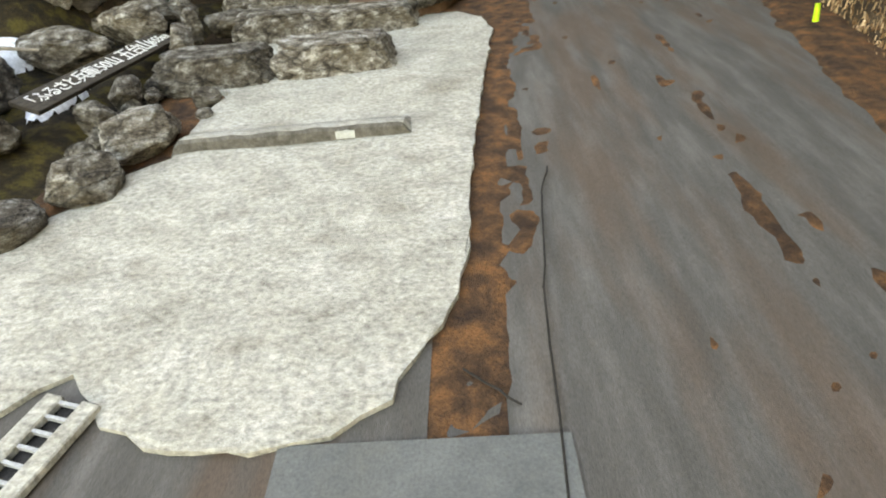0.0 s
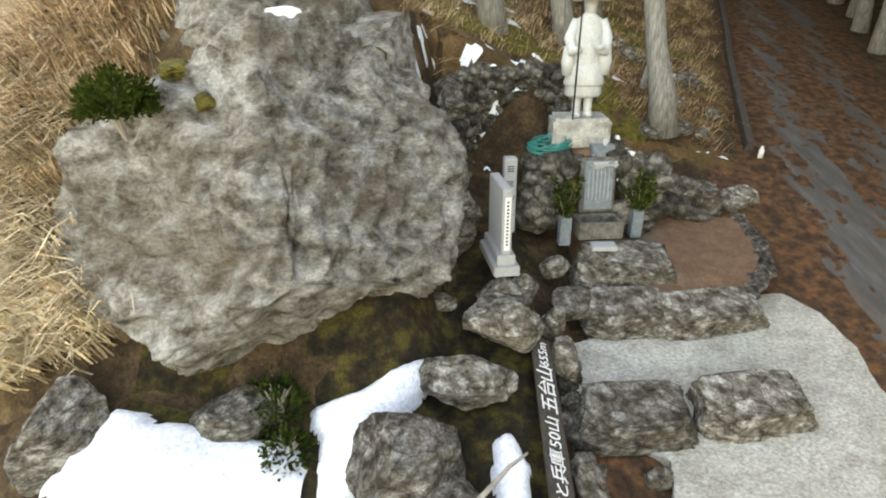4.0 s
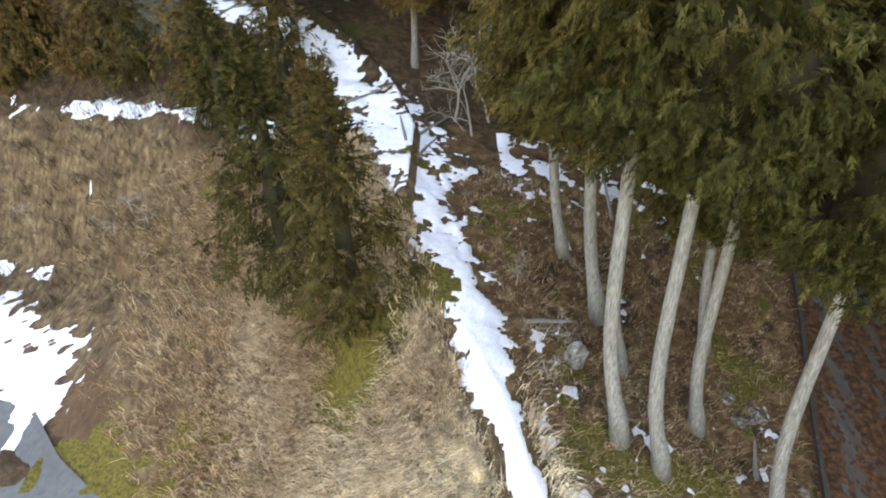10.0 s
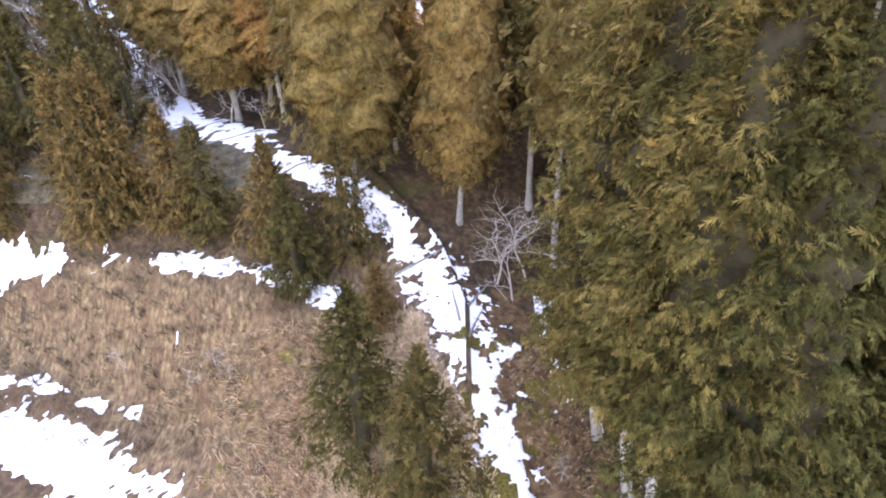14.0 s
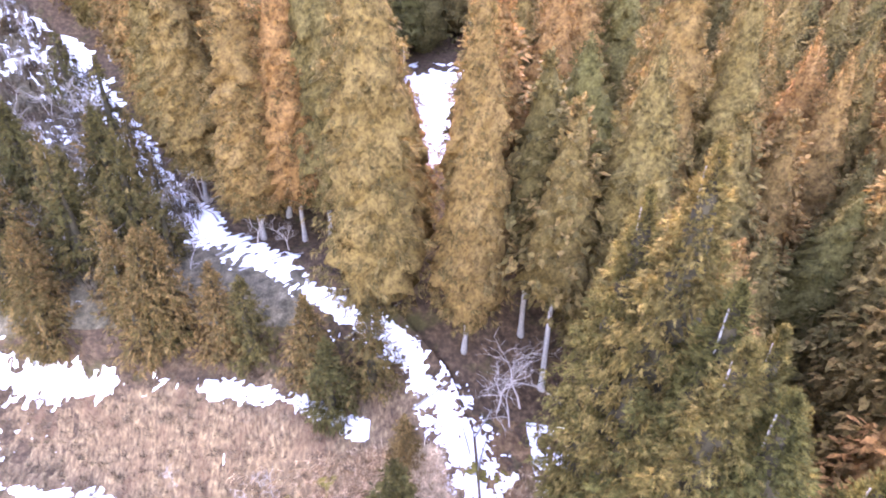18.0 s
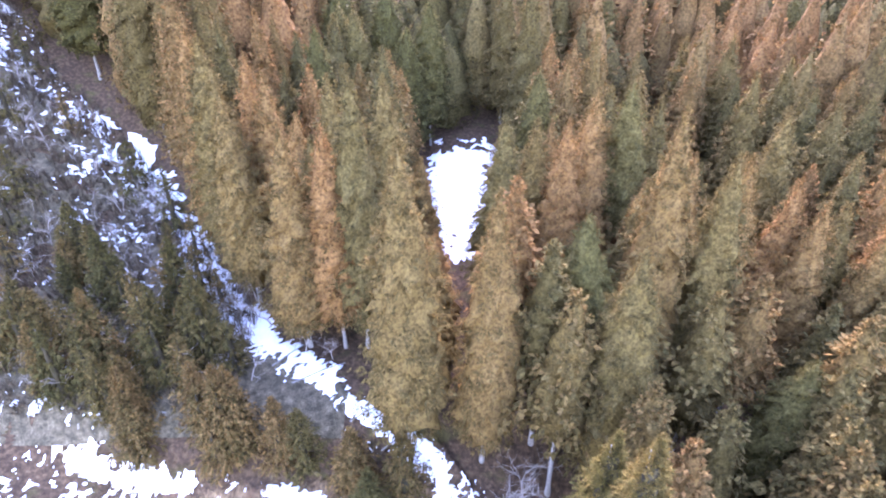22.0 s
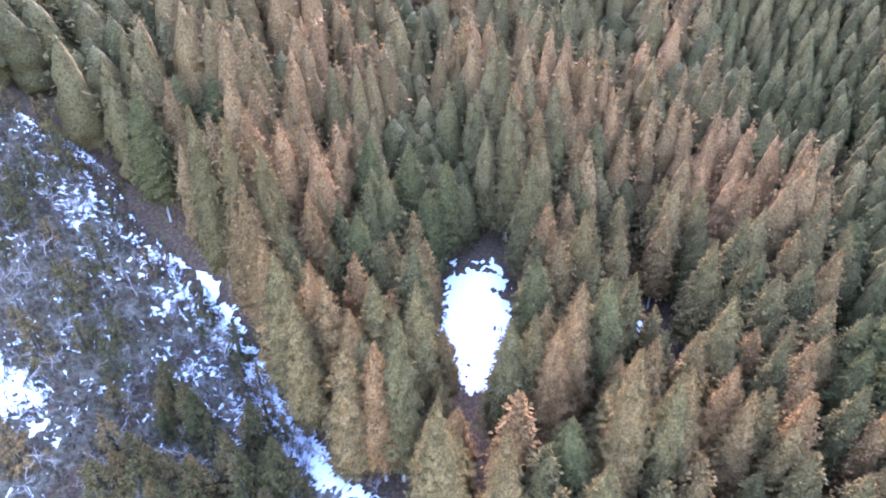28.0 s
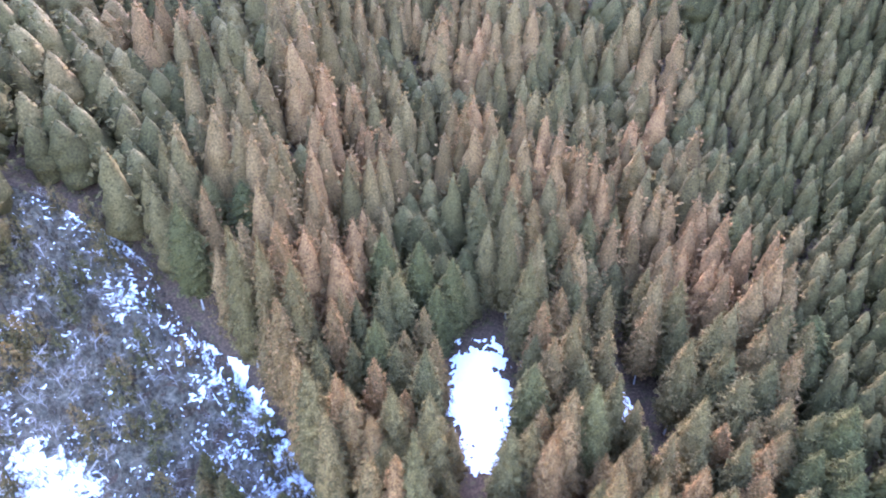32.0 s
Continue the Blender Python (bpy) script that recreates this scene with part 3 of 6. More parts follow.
def tree(name, meshes, m, label, category, group, names=("trunk", "crown")):
    top = empty(name, m, label, category, group)
    for nm, me in zip(names, meshes):
        ob = new(nm, me)
        ob.parent = top
    return top


def stand(x, y, s=1.0, tall=1.0, turn=0.0, sink=0.0):
    return pose(x, y, ground(x, y) - sink, 0, 0, turn) @ Matrix.Diagonal((s, s, s * tall, 1))


NEAR = []
for k, (h, r, b, n, per, size) in enumerate(((25.0, 3.6, 10.2, 850, 20, 0.27), (24.0, 3.3, 10.4, 850, 20, 0.27), (26.0, 3.7, 6.4, 1000, 20, 0.29))):
    NEAR.append((trunk_mesh(h * 0.96, 0.21, 0.3, 0.8, k), mesh_from("crown", *crown_arrays(40 + k, h, r, b, n, per, 0.5, size, 0.15, 1.8, 0.42, 40, 24, 1.0, 0, -0.5, 0.42), [NEAR_NEEDLES, CROWN_SHADE], 40 * 24 * 2)))
MID, PLAIN = [], []
for k in range(6):
    h, cyp = 24.0, k // 4
    shape = (h, 3.7 + 0.16 * (k % 4) + 0.4 * cyp, 3.0 + 0.7 * (k % 3))
    MID.append((trunk_mesh(h * 0.94, 0.2, 0.1, 0.2, k + 9, 8), mesh_from("crown", *crown_arrays(60 + k, *shape, 620, 7, 0.5, 0.36, 0.18, (2.0, 2.8)[cyp], 0.80, 44, 24, (0.6, 0.5)[cyp]), [(NEEDLES, GREENER)[cyp]])))
    PLAIN.append((trunk_mesh(h * 0.94, 0.2, 0.1, 0.2, k + 9, 8), mesh_from("crown", *crown_arrays(60 + k, *shape, 460, 7, 0.55, 0.48, 0.16, (2.0, 2.8)[cyp], 0.82, 36, 20, (0.6, 0.5)[cyp], 1), [(NEEDLES, GREENER)[cyp]])))
YOUNG = []
for k in range(5):
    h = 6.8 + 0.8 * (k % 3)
    YOUNG.append((trunk_mesh(h * 0.94, 0.09, 0.05, 0.05, k + 29, 8), mesh_from("crown", *crown_arrays(80 + k, h, 2.3 + 0.2 * (k % 3), 0.2, (300, 90)[k // 3], (9, 5)[k // 3], 0.55, (0.36, 0.55)[k // 3], 0.17, 1.5, 0.16, 18, 14, 0.6, 0, -0.3, 0.3), [RUSTY, CROWN_SHADE], 18 * 14 * 2)))

# the tall cedars with bare trunks on the bank beside the shrine
STAND = [(-3.0, 13.5, 1, 1.0), (-1.85, 12.5, 0, 0.95), (0.15, 14.0, 1, 0.93), (1.75, 11.6, 0, 0.92), (1.6, 17.6, 2, 0.85), (-2.3, 15.6, 0, 0.98), (-2.7, 18.3, 2, 1.06), (-3.5, 21.0, 2, 0.92)]
for k, (x, y, v, s) in enumerate(STAND):
    tree("cedar_tree", NEAR[v], stand(x, y, s, 1.0, 150 + 25 * (k % 3)), "tall cedar with a bare grey trunk and olive crown", "tree", "tall cedars on the bank")
for k, (x, y, v, s) in enumerate([(-10.7, 17.4, 1, 1.1), (-13.8, 20.6, 2, 1.15), (-18.8, 29.6, 1, 0.9), (-16.2, 31.9, 2, 0.95), (-20.6, 32.5, 0, 1.1), (-13.6, 26.2, 0, 0.6), (-25.2, 33.9, 2, 0.9), (-27.4, 34.6, 1, 1.0)]):
    tree("young_cedar", YOUNG[v], stand(x, y, s, 1.0, 60 * k), "young bushy cedar with rusty brown-green foliage on the bank", "tree", "young cedars")



def wooded(x, y):
    """Where the plantation stands: right of the snowy path and up both valley sides, not in the clearings nor on the lane."""
    rx = along(ROAD, y)
    if abs(x - rx) < HALF + 2.3 and y < 36:
        return False
    if x < rx and (y < 19 or (y < 27 and x < -1.5) or (y < 40 and x < along(RIDGE, y) + 4.8)):
        return False
    if ((x + 10.5) / 8.0) ** 2 + ((y - 73) / 18.0) ** 2 < 1 or ((x - 20.0) / 5.2) ** 2 + ((y - 69) / 15) ** 2 < 1:
        return False
    return y < 40 or x > along(OPEN_EDGE, y) + 3.6 or (y > 70 and x < -101.5 + 0.2 * (90 - y))


def grove(x, y):
    """Above zero where cypresses stand rather than cedars: in patches, and all over the eastern hillside."""
    valley = 0.8 * math.exp(-((x + 21) / 10) ** 2 - ((y - 112) / 32) ** 2)
    ridge = 0.7 * math.exp(-((x - 6) / 17) ** 2 - ((y - 118) / 36) ** 2) + 0.5 * smooth(-30, -36, x) * smooth(-80, -68, x)
    return nz(x / 27, y / 27, 4) * 1.2 - 0.12 + valley - ridge + 0.7 * smooth(30, 50, x - 0.12 * y) + 0.6 * smooth(-74, -86, x)


# single trees of the plantation: foot on the plan and height
GREEN_TREES = [(-1.5, 40.1, 22.0), (47.3, 82.6, 17.3), (15.0, 31.7, 19.9), (-59.9, 102.5, 15.5), (-64.9, 130.4, 15.0), (-29.1, 70.5, 24.9), (-22.7, 91.0, 23.7), (-30.0, 92.3, 23.7), (6.4, 59.0, 24.9), (-2.9, 63.2, 23.3), (47.0, 60.8, 16.2), (-67.7, 104.3, 15.9), (-66.9, 88.3, 23.6), (51.5, 80.1, 15.9), (50.0, 111.9, 16.0)]
WEST_TREES = [(-16.0, 35.4, 28.9), (-27.2, 46.4, 23.4), (-39.7, 59.3, 28.5), (-20.3, 64.0, 25.2), (-25.6, 50.4, 21.3), (-21.0, 46.4, 28.7), (-53.9, 78.0, 31.9), (-44.7, 69.3, 28.3), (-43.1, 72.8, 27.9), (-33.4, 58.0, 26.1), (-31.4, 56.5, 24.8), (-23.6, 46.4, 24.0), (-19.3, 55.5, 25.0), (-25.1, 57.1, 24.5), (-49.1, 77.6, 30.5), (-47.7, 83.9, 26.8), (-43.7, 76.2, 28.2), (-37.2, 62.2, 27.7), (-34.4, 52.9, 24.5), (-37.7, 57.9, 27.7)]
CENTRE_TREES = [(-9.2, 35.0, 27.1), (5.1, 41.8, 30.6), (1.0, 33.3, 26.3), (5.4, 72.7, 25.4), (-4.2, 53.6, 21.9), (-13.2, 141.1, 24.4), (-4.4, 130.8, 21.7), (-1.5, 84.5, 26.9), (-10.1, 106.9, 22.2), (-6.2, 111.5, 21.4), (-2.4, 114.2, 20.5), (1.7, 107.3, 20.2), (-4.2, 96.3, 23.9), (5.6, 102.6, 21.2), (9.6, 100.6, 21.5), (-1.8, 50.4, 23.5), (-7.5, 52.0, 22.3), (2.6, 58.3, 24.2), (10.4, 42.4, 27.6)]
EAST_TREES = [(12.3, 43.9, 26.6), (12.7, 75.3, 21.2), (30.0, 88.2, 22.7), (26.1, 71.6, 24.1), (36.9, 57.4, 18.1), (33.7, 78.6, 22.0), (24.8, 92.9, 20.8), (14.4, 107.8, 19.6), (13.2, 127.3, 19.1), (21.4, 110.3, 21.3), (31.2, 130.0, 24.4), (33.3, 65.7, 22.0), (40.0, 75.3, 19.9), (49.3, 77.7, 16.7), (24.0, 59.2, 24.7), (38.9, 68.7, 20.0)]


def known(x, y, reach):
    return any(math.hypot(x - a, y - b) < reach for a, b, _ in GREEN_TREES + WEST_TREES + CENTRE_TREES + EAST_TREES)


def hillside(x, y):
    """The close-grown cypress slope to the east."""
    return 30 < y < 210 and x > 42 + 0.10 * y + 4 * nz(x / 15, y / 15, 2)


spots = []
rng = random.Random(11)
y = -16.0
while y < 370:
    pitch = 5.3 if y < 50 else min(9.5, 5.3 + (y - 50) * 0.02)
    x = -46 - 0.95 * max(0, y)
    xe = 46 + 1.0 * max(0, y)
    while x < xe:
        tx, ty = x + rng.uniform(-0.4, 0.4) * pitch, y + rng.uniform(-0.4, 0.4) * pitch
        if wooded(tx, ty) and not known(tx, ty, 3.9) and not hillside(tx, ty):
            spots.append((tx, ty))
        x += pitch
    y += pitch * 0.93
spots.sort(key=lambda p: math.hypot(p[0] + 6, p[1] - 30))
TALL = (trunk_mesh(22.0, 0.22, 0.1, 0.1, 55, 10), mesh_from("crown", *crown_arrays(95, 23.0, 3.4, 9.0, 330, 6, 0.6, 0.6, 0.17, 1.9, 0.76, 26, 16, 0.6, 1, -0.3, 0.6), [NEEDLES]))
for k, (x, y, h) in enumerate(CENTRE_TREES + WEST_TREES + EAST_TREES + GREEN_TREES):
    v = 4 + k % 2 if (x, y, h) in GREEN_TREES else k % 4
    tree("cedar_tree", (MID if y < 62 else PLAIN)[v], stand(x, y, (0.92, 1.0, 1.08)[k % 3], h / 24.0 / (0.92, 1.0, 1.08)[k % 3], 77 * k), "tall columnar plantation cedar with olive-brown crown" if v < 4 else "rounded plantation cypress with green crown", "tree", "plantation trees")
for k, (x, y) in enumerate(spots[:170]):
    s = rng.uniform(0.80, 1.0) * (0.72 if ((x + 12.0) / 7.5) ** 2 + ((y - 51) / 12.0) ** 2 < 1 else 1.0)
    if y < 42 and -9 < x < along(ROAD, y) + 14:
        tree("cedar_tree", TALL, stand(x, y, s, 1.0, rng.uniform(0, 360)), "tall bare-trunked cedar in the shaded plantation", "tree", "plantation trees")
        continue
    v = rng.choice((4, 5)) if grove(x, y) > 0.1 else rng.choice((0, 1, 2, 3))
    tree("cedar_tree", (MID if k < 40 else PLAIN)[v], stand(x, y, s, rng.uniform(0.88, 1.05), rng.uniform(0, 360)), "plantation cedar with olive-brown crown" if v < 4 else "rounded plantation cypress with green crown", "tree", "plantation trees")
# bare-trunked cedars along the far side of the lane
for k in range(15):
    y = 12.5 + 1.9 * (k % 10) + rng.uniform(-0.4, 0.4)
    x = along(ROAD, y) + HALF + 0.7 + 2.8 * (k // 10) + rng.uniform(-0.4, 0.6)
    tree("cedar_tree", TALL, stand(x, y, rng.uniform(0.85, 1.0), 1.0, 47 * k), "tall bare-trunked cedar in the shade beside the lane", "tree", "cedars along the lane")
# the thicket of slim cedars between the shelf and the forest path
k = 0
while k < 46:
    x, y = rng.uniform(-58, -28.5), rng.uniform(33, 58)
    if y > along([(-60, 60.0), (-47, 57.0), (-39, 47.5), (-30, 40.5), (-22.5, 36.0)], x) or y < along([(-56, 41.0), (-43, 35.0), (-33, 33.4), (-22, 34.0)], x):
        continue
    k += 1
    s = rng.uniform(0.75, 1.2)
    tree("cedar_tree", YOUNG[rng.randrange(5)], stand(x, y, s, rng.uniform(0.9, 1.3), rng.uniform(0, 360)), "bushy brown-green cedar in the thicket beside the path", "tree", "thicket cedars")

FAR = []
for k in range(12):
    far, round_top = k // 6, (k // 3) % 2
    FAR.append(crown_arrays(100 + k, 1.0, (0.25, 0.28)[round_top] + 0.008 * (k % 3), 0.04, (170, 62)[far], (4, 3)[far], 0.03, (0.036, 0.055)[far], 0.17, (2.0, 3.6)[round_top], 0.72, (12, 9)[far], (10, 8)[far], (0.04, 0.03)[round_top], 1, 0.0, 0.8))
vs, fs, tone, off = [], [], [], 0
slope = []
y = 30.0
while y < 210:
    x = 40.0
    while x < 70 + 0.75 * y:
        tx, ty = x + rng.uniform(-1.8, 1.8), y + rng.uniform(-1.8, 1.8)
        if hillside(tx, ty) and not known(tx, ty, 3.5):
            slope.append((tx, ty))
        x += 4.6
    y += 4.5
for x, y in spots[170:] + slope:
    close = hillside(x, y)
    cypress = close or grove(x, y) + rng.gauss(0, 0.07) > 0.1
    v, f = FAR[rng.randrange(3) + 3 * cypress + 6 * (math.hypot(x + 18, y - 10) > 105)]
    h, a, w = rng.uniform(18, 25), rng.uniform(0, math.tau), rng.uniform(0.8, 1.05) * (1 + 0.0022 * max(0, y - 80))
    if cypress:
        h, w = h * 0.72, w * 1.3
    if close:
        h, w = rng.uniform(11, 15), rng.uniform(0.75, 0.95)
    c, s = math.cos(a), math.sin(a)
    plumb = np.stack([(v[:, 0] * c - v[:, 1] * s) * h * w, (v[:, 0] * s + v[:, 1] * c) * h * w, v[:, 2] * h], 1)
    vs.append(plumb @ TILT + np.array([x, y, ground(x, y) - 0.3]))
    fs.append(f + off)
    tone.append(np.full(len(v), min(0.99, max(0.0, rng.gauss((0.13 if cypress else 0.62) + 0.7 * nz(x / 30, y / 30, 8), 0.13)))))
    off += len(v)
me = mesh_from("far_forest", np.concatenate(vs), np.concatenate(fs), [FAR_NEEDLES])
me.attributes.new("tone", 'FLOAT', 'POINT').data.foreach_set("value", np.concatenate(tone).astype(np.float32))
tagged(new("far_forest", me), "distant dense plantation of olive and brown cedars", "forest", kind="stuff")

# leafless trees beside the path and over the open brush
BARE = [twigs_mesh(200 + k, 6.0 + k, 0.9, 3, 4, 0.09) for k in range(3)]
BRUSHY = [twigs_mesh(220 + k, 4.5 + k, 1.2, 2, 5, 0.07) for k in range(3)]
SHRUB = [twigs_mesh(210 + k, 1.6, 1.3, 3, 4, 0.02) for k in range(2)]
for k, (x, y, v, s) in enumerate([(-7.1, 30.4, 0, 0.9), (-6.2, 29.4, 1, 0.8), (-5.2, 31.0, 2, 0.9), (-32.3, 49.6, 2, 1.0), (-27.5, 45.3, 1, 0.9), (-35.1, 53.4, 0, 1.1), (-24.5, 44.5, 0, 0.6)]):
    tree("bare_tree", (BARE[v],), stand(x, y, s, 1.0, 97 * k), "leafless pale-barked tree with crooked forking branches", "tree", "leafless trees", ("bare_crown",))
tree("sapling", (BARE[2],), stand(-3.7, 10.2, 0.33, 1.1, 40), "thin leafless sapling on the bank above the rock", "tree", "", ("bare_crown",))
for k, (x, y, s) in enumerate([(-4.3, 14.6, 1.1), (-4.4, 16.0, 1.2), (-23.4, 26.2, 1.6), (-22.4, 25.4, 1.4), (-24.6, 25.6, 1.3), (-30.0, 27.4, 1.3), (-17.0, 24.0, 1.2), (-5.0, 18.4, 1.0)]):
    tree("bare_shrub", (SHRUB[k % 2],), stand(x, y, s, 1.0, 75 * k), "leafless grey shrub with tangled twigs", "shrub", "leafless shrubs", ("bare_crown",))
k = 0
rng = random.Random(5)
while k < 380:
    x, y = rng.uniform(-110, -30), rng.uniform(40, 105)
    if x > along(OPEN_EDGE, y) - 1 or x < along(OPEN_EDGE, y) - 55 or wooded(x, y):
        continue
    k += 1
    if rng.random() < 0.15:
        tree("young_cedar", YOUNG[3 + k % 2], stand(x, y, rng.uniform(0.7, 1.3), 1.0, 50 * k), "young green-brown cedar in the open brush", "tree", "young cedars in the brush")
    else:
        tree("bare_tree", (BRUSHY[k % 3],), stand(x, y, rng.uniform(0.5, 1.0), 1.0, 50 * k), "leafless pale tree standing in snowy brush", "tree", "leafless trees in the brush", ("bare_crown",))

# ---- snow ----
def snow(name, x0, x1, y0, y1, res, mask, thick, label, over=None):
    """A sheet of snow over the ground where the mask is above zero; its rim dips under the ground."""
    xs, ys = list(np.arange(x0, x1, res)), list(np.arange(y0, y1, res))
    val = [[mask(x, y) for x in xs] for y in ys]
    verts, faces, idx = [], [], {}
    def vert(i, j):
        if (i, j) not in idx:
            idx[(i, j)] = len(verts)
            m = max(-0.25, min(1.0, val[j][i]))
            z = (over or ground)(xs[i], ys[j])
            verts.append((xs[i], ys[j], z + thick * (math.sqrt(m) if m > 0 else 5 * m) + 0.03 * thick / 0.12 * nz(xs[i] * 3, ys[j] * 3, 2) * (m > 0)))
        return idx[(i, j)]
    for j in range(len(ys) - 1):
        for i in range(len(xs) - 1):
            if max(val[j][i], val[j][i + 1], val[j + 1][i], val[j + 1][i + 1]) > 0:
                faces.append((vert(i, j), vert(i + 1, j), vert(i + 1, j + 1), vert(i, j + 1)))
    return tagged(sheet(name, verts, faces, SNOW, smooth_faces=True), label, "snow", kind="stuff")


def ragged(x, y, s=1.0):
    return 0.6 * nz(x * 0.5 / s, y * 0.5 / s, 1) + 0.5 * nz(x * 1.3 / s, y * 1.3 / s, 4) + 0.35 * nz(x * 3.1 / s, y * 3.1 / s, 7)


def lobes(x, y):
    return 0.75 * nz(x * 0.45, y * 0.45, 1) + 0.7 * nz(x * 1.05, y * 1.05, 4) + 0.3 * nz(x * 2.3, y * 2.3, 6)


STRIP = [(9.2, -4.8), (11.5, -5.6), (14.3, -6.3), (17.5, -6.9), (21.0, -7.8), (24.0, -8.9), (28.0, -9.7), (32.6, -12.2), (35.0, -15.0), (38.0, -18.5)]
WIDE = [(9.2, 0.35), (11.5, 0.6), (14.3, 0.75), (17.5, 0.95), (21.0, 1.3), (24.0, 1.7), (28.0, 2.0), (32.6, 1.9), (35.0, 1.6), (38.0, 1.4)]
snow("snow_strip", -18, -3.5, 9.0, 37.0, 0.11, lambda x, y: 1.05 - abs(x - along(STRIP, y)) / along(WIDE, y) + lobes(x, y) * (0.8 + 0.7 * smooth(16, 24, y)) - 0.2 * smooth(14, 20, y) + smooth(12, 20, y) * (0.9 * nz(x * 2.6, y * 2.6, 9) + 0.7 * nz(x * 5.5, y * 5.5, 3)) + 0.35 * nz(x * 6, y * 6, 8), 0.12, "long ragged strip of old snow along the crest of the bank")
PATHX = [(35.0, -15.3), (38.0, -20.3), (40.0, -23.8), (42.0, -27.0), (44.7, -30.7), (47.5, -33.5), (55.6, -41.0), (65.8, -47.7), (80.0, -60.0)]
snow("snow_strip", -62, -13, 35.0, 80.0, 0.3, lambda x, y: 1.0 - abs(x - along(PATHX, y)) / along([(36, 2.0), (44, 3.6), (52, 3.0), (60, 2.2), (80, 1.8)], y) + ragged(x, y, 1.6) + 0.5 * nz(x * 2, y * 2, 4), 0.15, "snow lying along the forest path")
snow("snow_patch", -50, -16, 27.0, 39.0, 0.22, lambda x, y: -0.72 + 1.3 * smooth(1.5, 0.1, abs(y - along([(-50, 35.5), (-41, 33.6), (-33, 32.6), (-28, 31.9), (-22, 30.9), (-17, 28.6)], x))) - 0.8 * smooth(5, 2, abs(x + 32)) + 1.0 * ragged(x, y, 1.3) + 0.7 * nz(x * 1.7, y * 3.2, 5) + 0.5 * nz(x * 4, y * 5, 2), 0.12, "broken snow patches along the edge of the shelf")
snow("snow_patch", -4.9, 4.0, 10.0, 30.0, 0.16, lambda x, y: -0.22 + 1.15 * ragged(x, y, 0.7) + 0.25 * smooth(-2.2, -4.6, x) - 0.3 * smooth(13, 18, y) + 0.5 * smooth(23, 26, y), 0.08, "small melting snow patches among the trunks")
snow("snow_patch", -30, -8, 7.0, 27.0, 0.22, lambda x, y: -0.78 + 1.2 * ragged(x, y, 0.7), 0.08, "small melting snow patches on the grass bank")
snow("snow_field", -44, -20, 15.0, 26.0, 0.2, lambda x, y: 0.8 - abs(x - along([(16.0, -24.4), (18.0, -25.4), (21.0, -29.3), (24.0, -35.5)], y)) / along([(15.6, 0.3), (17.0, 1.7), (22.0, 5.5)], y) - 0.8 * smooth(24, 25.5, y) + 0.75 * ragged(x, y, 1.3) + 0.5 * nz(x * 2.5, y * 2.5, 6), 0.14, "patches of snow beside the lower lane")
snow("snow_patch", -50, -28, 23.0, 28.0, 0.2, lambda x, y: -0.55 + 0.9 * smooth(1.0, 0.1, abs(y - along([(-50, 27.4), (-36, 26.8), (-28, 24.6)], x))) + 1.0 * ragged(x, y, 0.9), 0.1, "small row of snow patches along the foot of the bank")
snow("snow_field", -66, -29, 27.0, 46.0, 0.3, lambda x, y: -0.7 + 0.6 * smooth(-38, -45, x) + 1.2 * ragged(x, y, 0.8) + 0.5 * nz(x * 2.2, y * 3.5, 6), 0.14, "broken snow on the open slope")
snow("snow_field", -112, -34, 38.0, 106.0, 0.4, lambda x, y: (-0.37 + 0.9 * ragged(x, y, 3.0) + 1.0 * ragged(x, y, 0.35) + 0.6 * nz(x * 2.6, y * 2.6, 3) + 0.35 * smooth(22, 4, along(OPEN_EDGE, y) - x) + 1.3 * math.exp(-((x + 79) / 6) ** 2 - ((y - 54) / 5) ** 2)) if x < along(OPEN_EDGE, y) + 1 else -1, 0.38, "patchy snow under the bare brush")
snow("snow_clearing", -20, -1, 58.0, 92.0, 0.4, lambda x, y: 1.05 - math.hypot((x + 10.5) / 6.4, (y - 75) / 13.2) + 0.8 * ragged(x, y, 2.0), 0.25, "white snow filling a forest clearing")
snow("snow_clearing", 15, 24, 61.0, 85.0, 0.4, lambda x, y: 0.9 - math.hypot((x - 19.5) / 2.6, (y - 73) / 9.0) + 0.4 * ragged(x, y, 2.0), 0.25, "narrow snow clearing between the trees")

